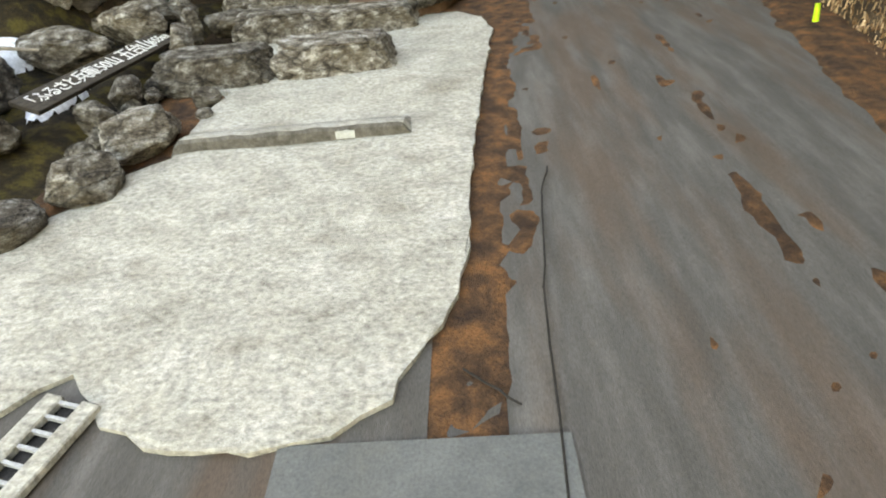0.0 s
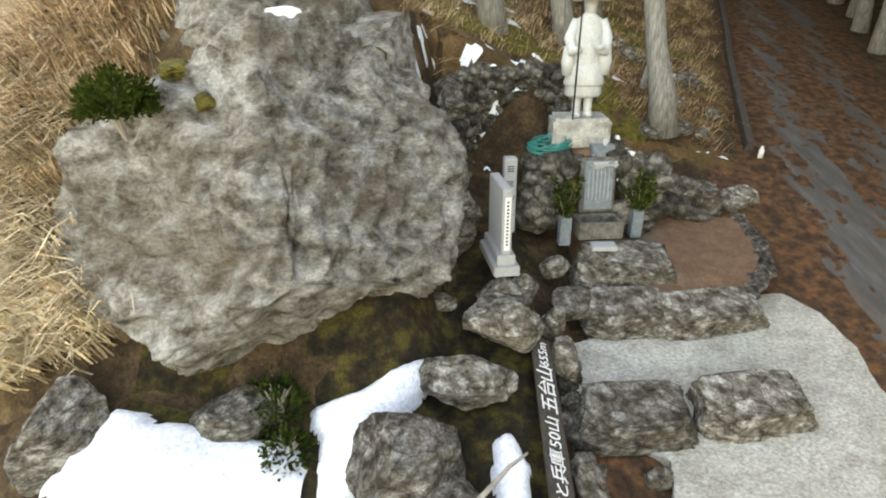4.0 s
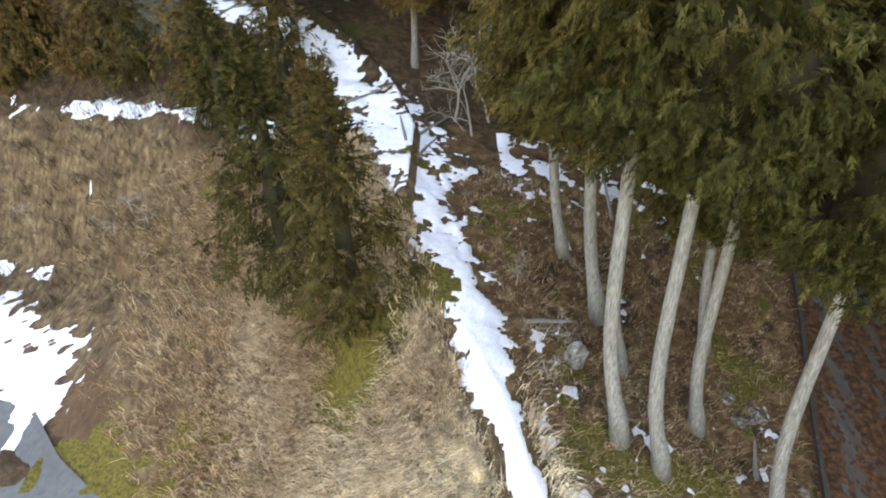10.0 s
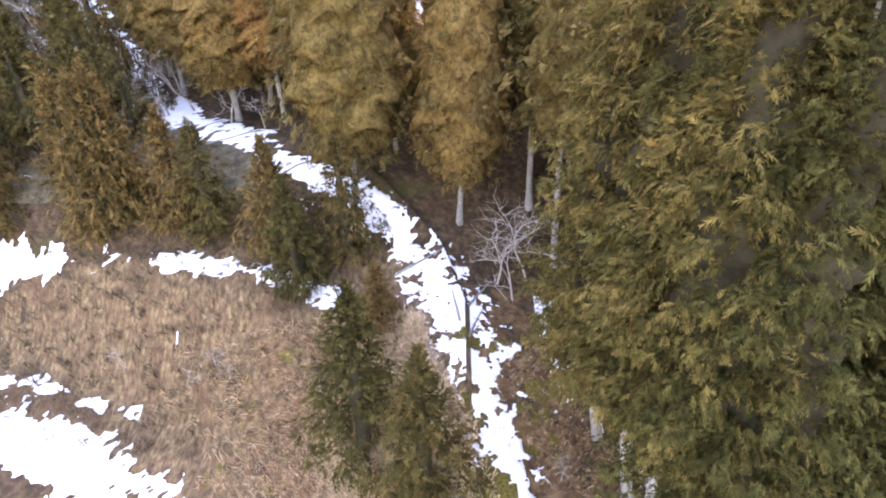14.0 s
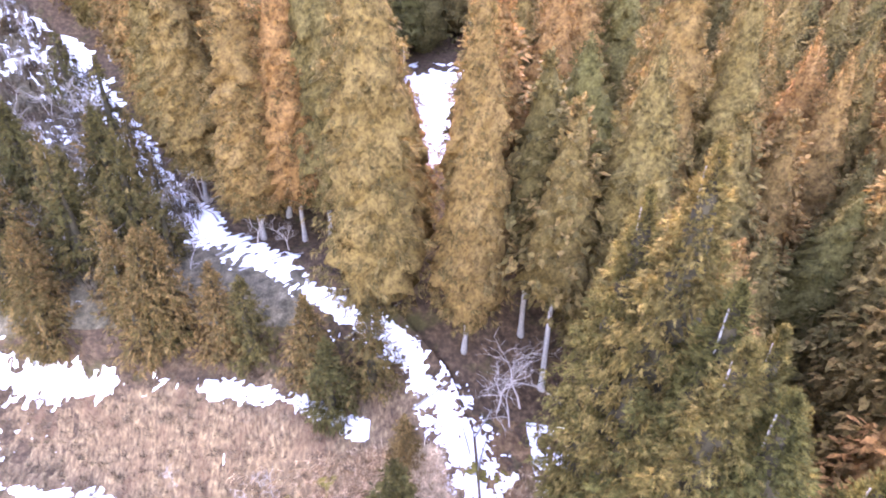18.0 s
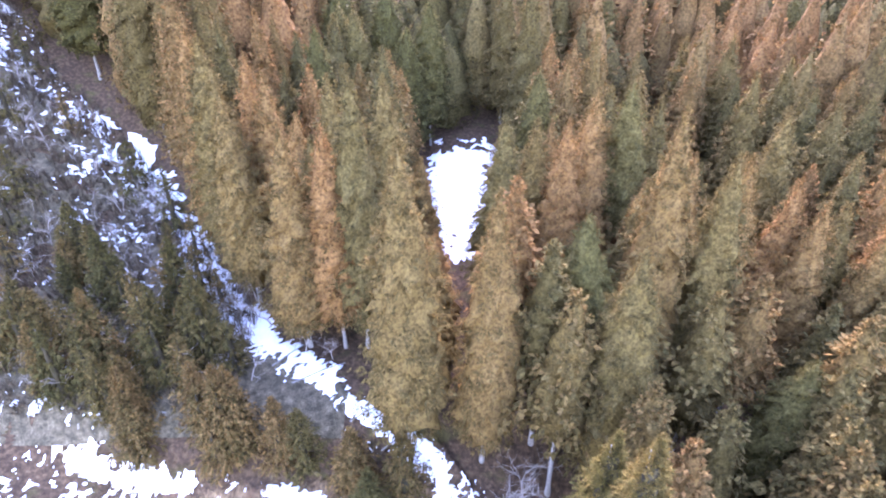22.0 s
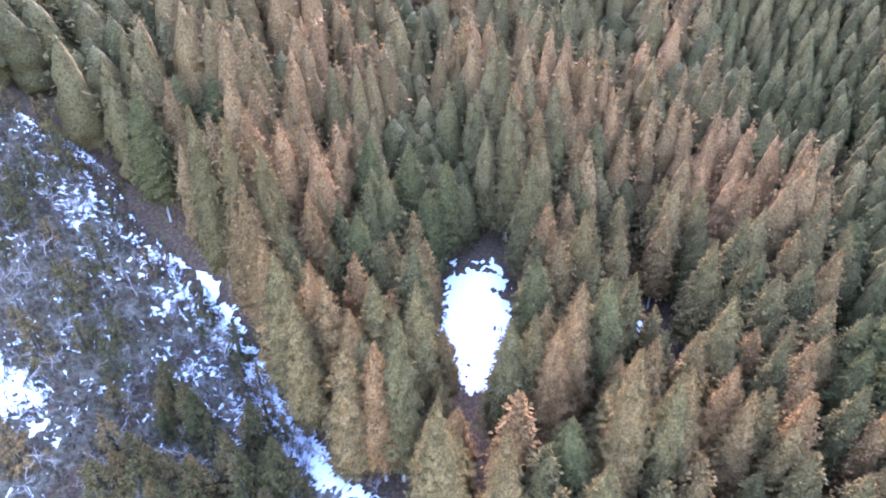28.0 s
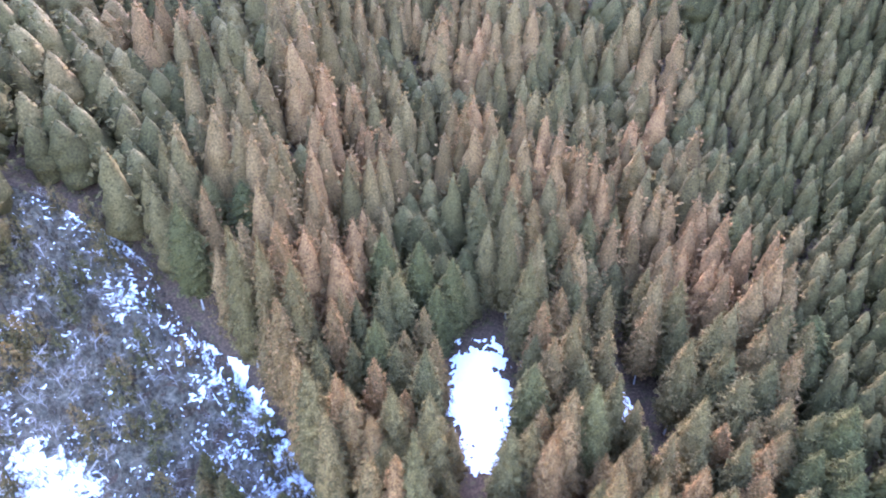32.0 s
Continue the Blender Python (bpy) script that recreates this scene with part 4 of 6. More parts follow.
# ---- dry grass ----
def grass(name, count, seed, place, length, label, mat, lean=0.6, shade=0.0, wide=1.0):
    g = random.Random(seed)
    V, F, off, tone = [], [], 0, []
    made = 0
    while made < count:
        spot = place(g)
        if not spot:
            continue
        made += 1
        x, y = spot
        z = ground(x, y)
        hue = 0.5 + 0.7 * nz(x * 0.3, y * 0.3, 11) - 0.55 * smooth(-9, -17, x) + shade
        down = Vector((ground(x - 0.3, y) - ground(x + 0.3, y), ground(x, y - 0.3) - ground(x, y + 0.3), 0)) * 1.2
        for k in range(8):
            h = length * g.uniform(0.5, 1.2)
            d = (Vector((g.gauss(0, 0.3), g.gauss(0, 0.3), 0)) + down * g.uniform(0.3, 1.3)) * lean
            p = Vector((x + g.gauss(0, 0.13), y + g.gauss(0, 0.13), z - 0.03))
            s = Vector((g.gauss(0, 1), g.gauss(0, 1), 0)).normalized() * g.uniform(0.007, 0.014) * wide
            mid = p + Vector((d.x * h * 0.45, d.y * h * 0.45, h * 0.55))
            end = p + Vector((d.x * h * 1.25, d.y * h * 1.25, h * g.uniform(0.35, 0.75)))
            V += [p - s, p + s, mid - s, mid + s, end]
            F += [(off, off + 1, off + 3), (off, off + 3, off + 2), (off + 2, off + 3, off + 4)]
            off += 5
            tone += [min(1, max(0, hue + g.gauss(0, 0.12)))] * 5
    me = mesh_from(name, [tuple(v) for v in V], F, [mat])
    me.attributes.new("tone", 'FLOAT', 'POINT').data.foreach_set("value", np.array(tone, dtype=np.float32))
    return tagged(new(name, me), label, "grass", kind="stuff")


def bank_spot(g):
    y = g.uniform(5.0, 27.0) if g.random() < 0.8 else g.uniform(5, 16)
    x = along(RIDGE, y) + 0.9 - abs(g.gauss(0, 5.5))
    if x > along(RIDGE, y) - 1.0 and y > 9.5 and g.random() < 0.7:
        return None
    if y > 9 and abs(x - along(STRIP, y)) < along(WIDE, y) + 0.1:
        return None
    if g.random() < 1.3 * mossy(x, y):
        return None
    if ground(x, y) < -1.6 or ((x + 4.2) / 2.3) ** 2 + ((y - 7.1) / 2.2) ** 2 < 1 or (x > -2.4 and y < 9) or (x > -5.6 and y < 5.2):
        return None
    return x, y


def slope_spot(g):
    y = g.uniform(10.2, 26.0)
    x = g.uniform(along(RIDGE, y) + 1.0, along(ROAD, y) - HALF - 0.6)
    return (x, y) if not (x > -2.2 and y < 11.3) and abs(x - along(STRIP, y)) > along(WIDE, y) + 0.1 else None


grass("dry_grass", 12000, 21, bank_spot, 0.9, "long straw-coloured dry grass flattened down the bank", STRAW, 0.75)
grass("dry_grass", 700, 26, lambda g: (g.uniform(-8.0, -5.6), g.uniform(6.6, 10.4)), 0.8, "long straw-coloured grass behind the boulder", STRAW, 0.75)
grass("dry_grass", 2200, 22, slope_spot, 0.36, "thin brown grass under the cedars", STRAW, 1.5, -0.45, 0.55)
grass("dry_grass", 700, 23, lambda g: (along(ROAD, (yy := g.uniform(0, 14))) + HALF + 0.25 + abs(g.gauss(0, 0.8)), yy), 0.16, "rough verge grass by the lane", STRAW, 0.6, -0.5)
grass("brown_brush", 1800, 24, lambda g: (g.uniform(-48, -16), g.uniform(22, 36)), 0.9, "brown dead brush on the slope", BRUSH, 0.6, 0.1)
grass("brown_brush", 7500, 25, lambda g: (p if (p := (g.uniform(-112, -34), g.uniform(38, 105)))[0] < along(OPEN_EDGE, p[1]) + 1 else None), 2.3, "grey-brown leafless brush over the open hillside", BRUSH, 0.7, 0.15, 3.0)

# ---- rocks ----
def rock_mesh(seed, sx, sy, sz, detail=4, rough=0.22, flat=0.0, mat=None, cuts=(), square=0.8):
    """A weathered stone: a rounded block split along flat faces, with ledges, cracks and a pitted skin."""
    r = random.Random(seed)
    bm = bmesh.new()
    bmesh.ops.create_icosphere(bm, subdivisions=detail, radius=1.0)
    planes = [(Vector(n).normalized(), d) for n, d in cuts]
    for k in range(0 if cuts else 13):
        n = Vector((r.gauss(0, 1), r.gauss(0, 1), r.gauss(0, 0.8))).normalized()
        planes.append((n, r.uniform(0.66, 0.92)))
    if flat:
        planes.append((Vector((0.05, -0.04, 1)).normalized(), flat))
    for v in bm.verts:
        p = Vector([math.copysign(abs(c) ** square, c) for c in v.co])
        q = v.co * 1.4 + Vector((seed * 3.7, 0, 0))
        wob = 0.05 * noise.noise(q * 1.8)
        for n, d in planes:
            over = p.dot(n) - d - wob
            if over > 0:
                p -= n * over
        a = noise.noise(q) * rough * 0.22 + noise.noise(q * 2.7) * rough * 0.16
        d = noise.voronoi(Vector((q.x + 0.5 * q.z, q.y, q.z * 1.9 - 0.4 * q.x)) * (2.4 if cuts else 1.7))[0]
        a += rough * 0.25 * (min(0.3, d[1] - d[0]) - 0.2)
        crack = abs(noise.noise(Vector((q.x * 1.1 + 0.6 * q.z, q.y * 1.1, q.z * 2.4)) + Vector((7, seed, 1))))
        a -= rough * 0.28 * max(0.0, 0.05 - crack) / 0.05
        layer = noise.noise(Vector((q.x * 1.3 + 0.8 * q.z, q.y * 1.3, q.z * 6.5 - 2.0 * q.x)))
        a += rough * 0.13 * math.copysign(abs(layer) ** 0.5, layer)
        if detail > 6:
            for f, k in ((3.2, 0.045), (6.5, 0.022), (13.0, 0.011)):
                a += k * (0.55 - abs(noise.noise(Vector((q.x * 1.0 + 0.7 * q.z, q.y, q.z * 1.3 - 0.7 * q.x)) * f)) * 2.2)
        elif detail > 3:
            a += noise.noise(q * 9) * rough * 0.09 + noise.noise(q * 19) * rough * 0.06
        p *= 1 + a
        v.co = (p.x * sx, p.y * sy, p.z * sz)
    me = bpy.data.meshes.new("rock")
    bm.to_mesh(me)
    bm.free()
    me.materials.append(mat or STONE)
    if detail > 4:
        me.shade_smooth()
    return me


SLAB = (((0.06, -0.05, 1), 0.74), ((0.1, -1, 0.2), 0.84), ((-1, 0.15, 0.1), 0.90), ((1, -0.1, 0.25), 0.88), ((0.5, -0.8, 0.5), 0.98), ((-0.6, -0.6, 0.6), 1.0))


def rock(name, seed, x, y, z, sx, sy, sz, turn, label, detail=4, flat=0.0, group="", mat=None, rough=0.22, square=0.8, cuts=()):
    ob = new(name, rock_mesh(seed, sx, sy, sz, detail, rough, flat, mat, cuts, square))
    ob.matrix_world = pose(x, y, z, 0, 0, turn)
    return tagged(ob, label, "rock", group)


# the house-high boulder beside the shrine
big = new("boulder", rock_mesh(3, 2.6, 2.6, 2.55, 7, 0.17, mat=ROCK, square=1.0, cuts=[((-0.30, -0.72, 0.60), 0.72), ((0.72, -0.35, 0.55), 0.72), ((0.40, -0.76, -0.50), 0.66), ((-0.4, -0.8, -0.45), 0.80), ((0.85, -0.1, -0.45), 0.78), ((-0.9, -0.2, 0.25), 0.84), ((0.1, 0.5, 0.85), 0.86), ((-0.5, -0.1, 0.86), 0.80), ((0.25, -0.75, 0.6), 0.80)]))
big.matrix_world = pose(-4.25, 6.95, 1.05, 0, 0, 0)
tagged(big, "huge pale grey weathered boulder with mossy top", "boulder")
rock("rock_outcrop", 8, -4.5, 9.3, 3.1, 1.35, 1.0, 1.1, 20, "pale craggy outcrop above the boulder", 5, mat=ROCK)
rock("rock_outcrop", 10, -5.2, 8.6, 2.7, 1.2, 1.1, 1.1, 130, "pale craggy outcrop behind the boulder", 5, mat=ROCK)
rock("rock_outcrop", 9, -3.2, 8.9, 2.5, 1.0, 0.9, 0.9, 70, "pale craggy outcrop behind the boulder", 5, mat=ROCK)

BESIDE = "loose grey rock lying in the mossy hollow"
for k, (x, y, z, sx, sy, sz, turn, lab) in enumerate([
        (-1.45, 2.75, 0.12, 0.52, 0.48, 0.42, 20, "rounded grey rock at the end of the wooden sign"),
        (-1.30, 5.85, 0.30, 0.50, 0.36, 0.30, -25, BESIDE), (-1.75, 5.00, 0.22, 0.55, 0.36, 0.30, -10, BESIDE),
        (-2.35, 3.85, 0.22, 0.62, 0.72, 0.48, 25, "leaning layered slab of brown rock"), (-2.0, 3.4, 0.1, 0.40, 0.5, 0.36, 40, BESIDE),
        (-3.3, 2.7, 0.0, 0.5, 0.42, 0.3, 70, BESIDE),
        (-4.15, 4.35, 0.18, 0.46, 0.36, 0.36, 15, BESIDE), (-5.6, 4.1, 0.25, 0.5, 0.45, 0.6, 60, BESIDE),
        (-0.02, 3.15, -0.28, 0.30, 0.52, 0.26, -20, "mossy rock edging the concrete apron"), (-0.12, 2.35, -0.34, 0.32, 0.34, 0.24, 10, "mossy rock edging the concrete apron"),
        (-0.5, 1.75, -0.42, 0.34, 0.3, 0.22, 30, "mossy rock edging the concrete apron"), (-0.95, 1.45, -0.45, 0.3, 0.25, 0.2, 60, "mossy rock edging the concrete apron"),
        (-1.5, 1.9, -0.3, 0.4, 0.3, 0.24, 0, BESIDE), (-2.3, 2.2, -0.1, 0.45, 0.4, 0.3, 80, BESIDE),
        (-0.58, 4.0, -0.1, 0.16, 0.30, 0.18, 10, "small stone wedged beside the sign"), (-0.56, 3.4, -0.15, 0.18, 0.26, 0.18, 60, "small stone wedged beside the sign"),
        (0.22, 4.15, -0.25, 0.16, 0.13, 0.13, 0, "small dark stone by the apron"), (0.35, 3.75, -0.3, 0.10, 0.09, 0.08, 30, "small dark stone by the apron"),
        (-0.55, 5.45, 0.1, 0.16, 0.28, 0.24, 0, "upright stone at the head of the sign"), (-0.62, 6.0, 0.15, 0.14, 0.2, 0.26, 40, "upright stone beside the path"),
        (-0.28, 6.45, 0.12, 0.34, 0.30, 0.20, 0, "low flat stone beside the steps"), (-0.42, 7.1, 0.2, 0.22, 0.2, 0.18, 20, "low flat stone beside the steps"),
        (-1.25, 6.35, 0.3, 0.36, 0.28, 0.22, 10, "grey footing stone under the stele"), (-0.95, 6.5, 0.28, 0.24, 0.2, 0.2, 50, "grey footing stone under the stele"),
        (-2.1, 6.3, 0.22, 0.26, 0.2, 0.12, 0, "pale bowl-shaped stone under the boulder"), (-1.85, 7.4, 0.5, 0.3, 0.25, 0.3, 0, BESIDE), (-1.75, 8.0, 0.6, 0.32, 0.28, 0.32, 20, BESIDE),
        (-2.9, 2.2, -0.2, 0.5, 0.35, 0.3, 20, BESIDE), (-3.6, 2.6, -0.1, 0.4, 0.4, 0.3, 50, BESIDE)]):
    rock("rock", 20 + k, x, y, z, sx, sy, sz, turn, lab, 5 if max(sx, sy) > 0.3 else 4, group="loose rocks round the shrine")
rock("step_stone", 61, 0.12, 4.78, -0.10, 0.70, 0.37, 0.28, 4, "long flat-topped bedding stone across the apron", 5, 0.72, "bedding stones on the apron", rough=0.26, square=0.5, cuts=SLAB)
rock("step_stone", 62, 1.52, 4.97, -0.10, 0.74, 0.37, 0.29, 8, "long flat-topped bedding stone across the apron", 5, 0.72, "bedding stones on the apron", mat=STONE, rough=0.26, square=0.5, cuts=SLAB)
rock("step_stone", 63, 0.60, 7.15, 0.18, 0.78, 0.42, 0.34, 3, "flat stone step before the water basin", 5, 0.75, "stone steps", rough=0.26, square=0.5, cuts=SLAB)
rock("step_stone", 64, 0.42, 6.36, 0.04, 0.62, 0.36, 0.27, 4, "rounded white-speckled stone set in the lower step", 4, 0.8, "stone steps", rough=0.26, square=0.5, cuts=SLAB)
rock("step_stone", 65, 1.55, 6.42, 0.0, 0.92, 0.34, 0.27, 9, "long mossy stone edging the lower terrace", 4, 0.8, "stone steps", rough=0.26, square=0.5, cuts=SLAB)
rock("step_stone", 66, 2.35, 9.25, 0.22, 0.58, 0.32, 0.32, 3, "long mossy stone at the back of the terrace", 4, 0.0, "stone steps", rough=0.26, square=0.5, cuts=SLAB)
rock("step_stone", 67, 3.35, 9.45, 0.14, 0.42, 0.24, 0.22, 30, "long mossy stone at the back of the terrace", 4, 0.0, "stone steps", rough=0.26, square=0.5, cuts=SLAB)


def terrace():
    """Low earth terrace with a rounded corner and a stone rim."""
    bm = bmesh.new()
    rim = [(0.0, 6.15), (1.0, 6.25), (1.7, 6.35), (2.3, 6.7), (2.75, 7.3), (2.98, 8.0), (2.98, 8.7), (1.5, 8.9), (0.0, 8.6)]
    top = [bm.verts.new((x, y, 0.17)) for x, y in rim]
    low = [bm.verts.new((x, y, -0.4)) for x, y in rim]
    bm.faces.new(top)
    for k in range(len(rim)):
        bm.faces.new((top[k - 1], top[k], low[k], low[k - 1]))
    bmesh.ops.recalc_face_normals(bm, faces=bm.faces)
    top = empty("terrace", Matrix(), "low brown earth terrace edged with small stones", "terrace", kind="structure")
    part("earth_fill", bm, RED_EARTH, top)
    r = random.Random(3)
    for k in range(16):
        u = k / 15
        x, y = (along([(0, 2.3), (0.4, 2.78), (0.7, 2.99), (1, 3.0)], u), along([(0, 6.75), (0.4, 7.35), (0.7, 8.0), (1, 8.75)], u))
        ob = new("stone", PEBBLE[k % 6])
        ob.parent = top
        ob.matrix_world = pose(x + r.uniform(-0.03, 0.03), y, 0.14, 0, 0, r.uniform(0, 360)) @ Matrix.Diagonal((0.16, 0.12, 0.11, 1))


RED_EARTH = material("red_brown_earth", [(0.3, (0.10, 0.055, 0.032)), (0.7, (0.20, 0.115, 0.07))], scale=4.0, bump=0.4, bump_scale=40, mottle=0.5, mottle_color=(0.20, 0.17, 0.14), mottle_scale=1.3)
PEBBLE = [rock_mesh(300 + k, 1, 1, 1, 3, 0.12, mat=WALL_STONE) for k in range(6)]
terrace()


def stone_wall(label, spots, size):
    """A dry-laid wall: each stone its own object on a shared mesh."""
    top = empty("stone_wall", Matrix(), label, "wall")
    r = random.Random(len(spots))
    for k, (x, y, z) in enumerate(spots):
        ob = new("stone", PEBBLE[r.randrange(6)])
        ob.parent = top
        s = size * r.uniform(0.75, 1.25)
        ob.matrix_world = pose(x + r.uniform(-0.03, 0.03), y + r.uniform(-0.03, 0.03), z, r.uniform(-20, 20), r.uniform(-20, 20), r.uniform(0, 360)) @ Matrix.Diagonal((s, s * r.uniform(0.7, 1), s * r.uniform(0.6, 0.9), 1))


arc = []
for j in range(9):
    for k in range(19):
        a = radians(205 - 172 * k / 18 - 4 * (j % 2))
        x, y = -0.75 + 1.30 * math.cos(a), 9.35 + 1.25 * math.sin(a)
        arc.append((x, y, 0.30 + 0.21 * j + 0.05 * math.sin(k)))
stone_wall("curved dry-stone retaining wall of dark lichened stones", arc, 0.20)
face = []
for j in range(5):
    for k in range(9):
        x = -0.72 + 0.235 * k + 0.1 * (j % 2)
        if -0.16 < x < 0.76 and j < 4:
            continue
        face.append((x, 8.18 + 0.05 * j, 0.35 + 0.23 * j))
for k in range(11):
    face.append((0.55 + 0.16 * (k % 5), 8.45 + 0.18 * (k // 5), 1.35 - 0.06 * (k % 5)))
for k in range(14):
    face.append((1.1 + 0.2 * (k % 7), 8.75 + 0.35 * (k // 7), 0.75 - 0.10 * (k % 7) + 0.2 * (k // 7)))
stone_wall("rough stone facing of the mound that carries the statue", face, 0.235)
bm = bmesh.new()
bmesh.ops.create_icosphere(bm, subdivisions=4, radius=1.0)
for v in bm.verts:
    v.co = Vector((v.co.x * 0.66, v.co.y * 0.75, max(-0.5, min(v.co.z, 0.55)) * 1.9)) * (1 + 0.08 * noise.noise(v.co * 2))
ob = part("mound", bm, RED_EARTH, smooth_faces=True)
ob.matrix_world = pose(0.2, 9.05, 0.38)
tagged(ob, "earth mound behind the stone facing", "mound", kind="structure")

row = []
for k in range(26):
    y = 3.05 + 0.1 * k
    row.append((-0.60 + 0.07 * (k % 2) + 0.05 * (k % 3), y, ground(-0.6, y) + 0.07 + 0.05 * (k % 3)))
stone_wall("low row of small lichened stones beside the wooden sign", row, 0.13)

# ---- the concrete apron ----
def apron():
    line = [(0.12, 0.42), (0.35, 0.26), (0.62, 0.22), (0.9, 0.44), (1.1, 0.22), (1.5, 0.0), (2.03, -0.05), (2.4, 0.06), (2.66, 0.22), (2.83, 0.62), (2.99, 0.97), (3.06, 1.4), (3.08, 2.2), (3.13, 3.0), (3.22, 4.0), (3.32, 5.0), (3.4, 6.0), (3.3, 6.6), (2.95, 7.0), (2.5, 6.95), (2.1, 6.55), (1.2, 6.2), (0.0, 6.05), (-0.5, 5.9), (-0.62, 5.1), (-0.1, 4.6), (0.42, 4.35), (0.33, 4.0), (0.33, 3.4), (0.36, 2.85), (0.05, 2.6), (-0.08, 2.15), (-0.42, 1.8), (-0.8, 1.5), (-0.9, 1.1), (-0.4, 0.7)]
    pts = []
    for k in range(len(line)):
        a, b = Vector(line[k - 1]), Vector(line[k])
        n = max(2, int((b - a).length / 0.12))
        for i in range(n):
            p = a.lerp(b, i / n)
            w = 0.05 if k not in range(20, 28) else 0.02
            pts.append((p.x + w * nz(p.x * 6, p.y * 6, 1), p.y + w * nz(p.x * 6, p.y * 6, 2)))
    def lift(x, y):
        return road_z(y) + 0.06 + 0.02 * nz(x * 1.2, y * 1.2)
    bm = bmesh.new()
    vs = [bm.verts.new((x, y, 0)) for x, y in pts]
    bm.faces.new(vs)
    bmesh.ops.triangulate(bm, faces=bm.faces)
    for a in range(4):
        bmesh.ops.subdivide_edges(bm, edges=[e for e in bm.edges if e.calc_length() > 0.35], cuts=1)
        bmesh.ops.triangulate(bm, faces=bm.faces)
    rimset = {e for e in bm.edges if e.is_boundary}
    for v in bm.verts:
        v.co.z = lift(v.co.x, v.co.y) - (0.012 if v.is_boundary else 0)
    made = bmesh.ops.extrude_edge_only(bm, edges=list(rimset))
    for v in (g for g in made["geom"] if isinstance(g, bmesh.types.BMVert)):
        v.co.z -= 0.2
    bmesh.ops.recalc_face_normals(bm, faces=bm.faces)
    ob = part("concrete_apron", bm, CONCRETE)
    return tagged(ob, "pale rough concrete apron with a ragged edge on the lane", "pavement", kind="structure")


apron()
STONE_GREY = material("dark_concrete", [(0.34, (0.055, 0.050, 0.042)), (0.64, (0.16, 0.148, 0.13))], scale=9.0, bump=0.5, bump_scale=50, mottle=0.5, mottle_color=(0.10, 0.09, 0.07))
bm = bmesh.new()
rows = []
for k in range(45):
    x = 0.34 + 2.25 * k / 44
    y = 2.93 + 0.06 * (x - 0.36) + 0.015 * nz(x * 4, 1)
    z = road_z(y) + 0.06
    low = smooth(2.59, 2.47, x) * smooth(0.34, 0.42, x)
    hgt = (0.115 + 0.012 * nz(x * 5, 7)) * low - 0.03 * (1 - low)
    rows.append([bm.verts.new((x, yy, zz)) for yy, zz in ((y - 0.012, z - 0.1), (y - 0.008, z + hgt * 0.75), (y + 0.02, z + hgt), (y + 0.15, z + hgt * 0.9), (y + 0.42, z + 0.026 * low - 0.03 * (1 - low)), (y + 0.42, z - 0.1))])
for p, q in zip(rows, rows[1:]):
    for i in range(5):
        f = bm.faces.new((p[i], q[i], q[i + 1], p[i + 1]))
        # front faces take the darker grey, the top the apron's concrete
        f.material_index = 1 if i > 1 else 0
bm.faces.new(rows[0])
bm.faces.new(rows[-1][::-1])
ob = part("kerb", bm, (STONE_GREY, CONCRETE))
tagged(ob, "low concrete step across the apron with a dark front", "kerb", kind="structure")
bm = bmesh.new()
box(bm, 0.19, 0.02, 0.085, pose(1.96, 3.02, road_z(3) + 0.105, 0, 0, 3.5), 0.008, 2)
tagged(part("kerb_patch", bm, SNOW_PAINT := material("white_mortar", [(0.3, (0.34, 0.36, 0.35)), (0.7, (0.55, 0.57, 0.56))], scale=14.0, bump=0.3)), "whitish mortar patch in the kerb", "patch", kind="structure")
# junction asphalt, the lighter repair and the tar joints
verts, faces = [], []
n = 14
for j in range(n + 1):
    for i in range(n + 1):
        x, y = -3.2 + 6.05 * i / n, -6.0 + 6.9 * j / n
        verts.append((x, y, road_z(y) + 0.012 + 0.01 * nz(x, y)))
for j in range(n):
    for i in range(n):
        a = j * (n + 1) + i
        faces.append((a, a + 1, a + n + 2, a + n + 1))
tagged(sheet("road_junction", verts, faces, ASPHALT, smooth_faces=True), "worn asphalt beside the apron", "road", kind="structure")
bm = bmesh.new()
box(bm, 1.35, 1.5, 0.01, pose(2.86, -0.72, road_z(-0.72) + 0.020, math.degrees(math.atan(0.078)), 0, 2))
tagged(part("asphalt_patch", bm, GREY_ROAD), "smooth grey repair patch in the asphalt", "patch", kind="structure")
TAR = material("tar_joint", [(0.3, (0.012, 0.011, 0.01)), (0.7, (0.035, 0.03, 0.026))], scale=20, bump=0.3)
for a, b in (((3.42, -1.2), (3.50, 1.0)), ((3.50, 1.0), (3.60, 1.99)), ((3.60, 1.99), (3.69, 2.4)), ((3.30, 0.2), (3.02, 0.42))):
    bm = bmesh.new()
    pts = [(a[0] + (b[0] - a[0]) * u + 0.02 * nz(u * 5, a[0] * 9), a[1] + (b[1] - a[1]) * u, road_z(a[1] + (b[1] - a[1]) * u) + 0.026) for u in (0, 0.2, 0.4, 0.6, 0.8, 1)]
    tube(bm, pts, [0.007] * 6, 5)
    tagged(part("tar_joint", bm, TAR), "dark crack in the asphalt filled with needles", "crack", kind="structure")
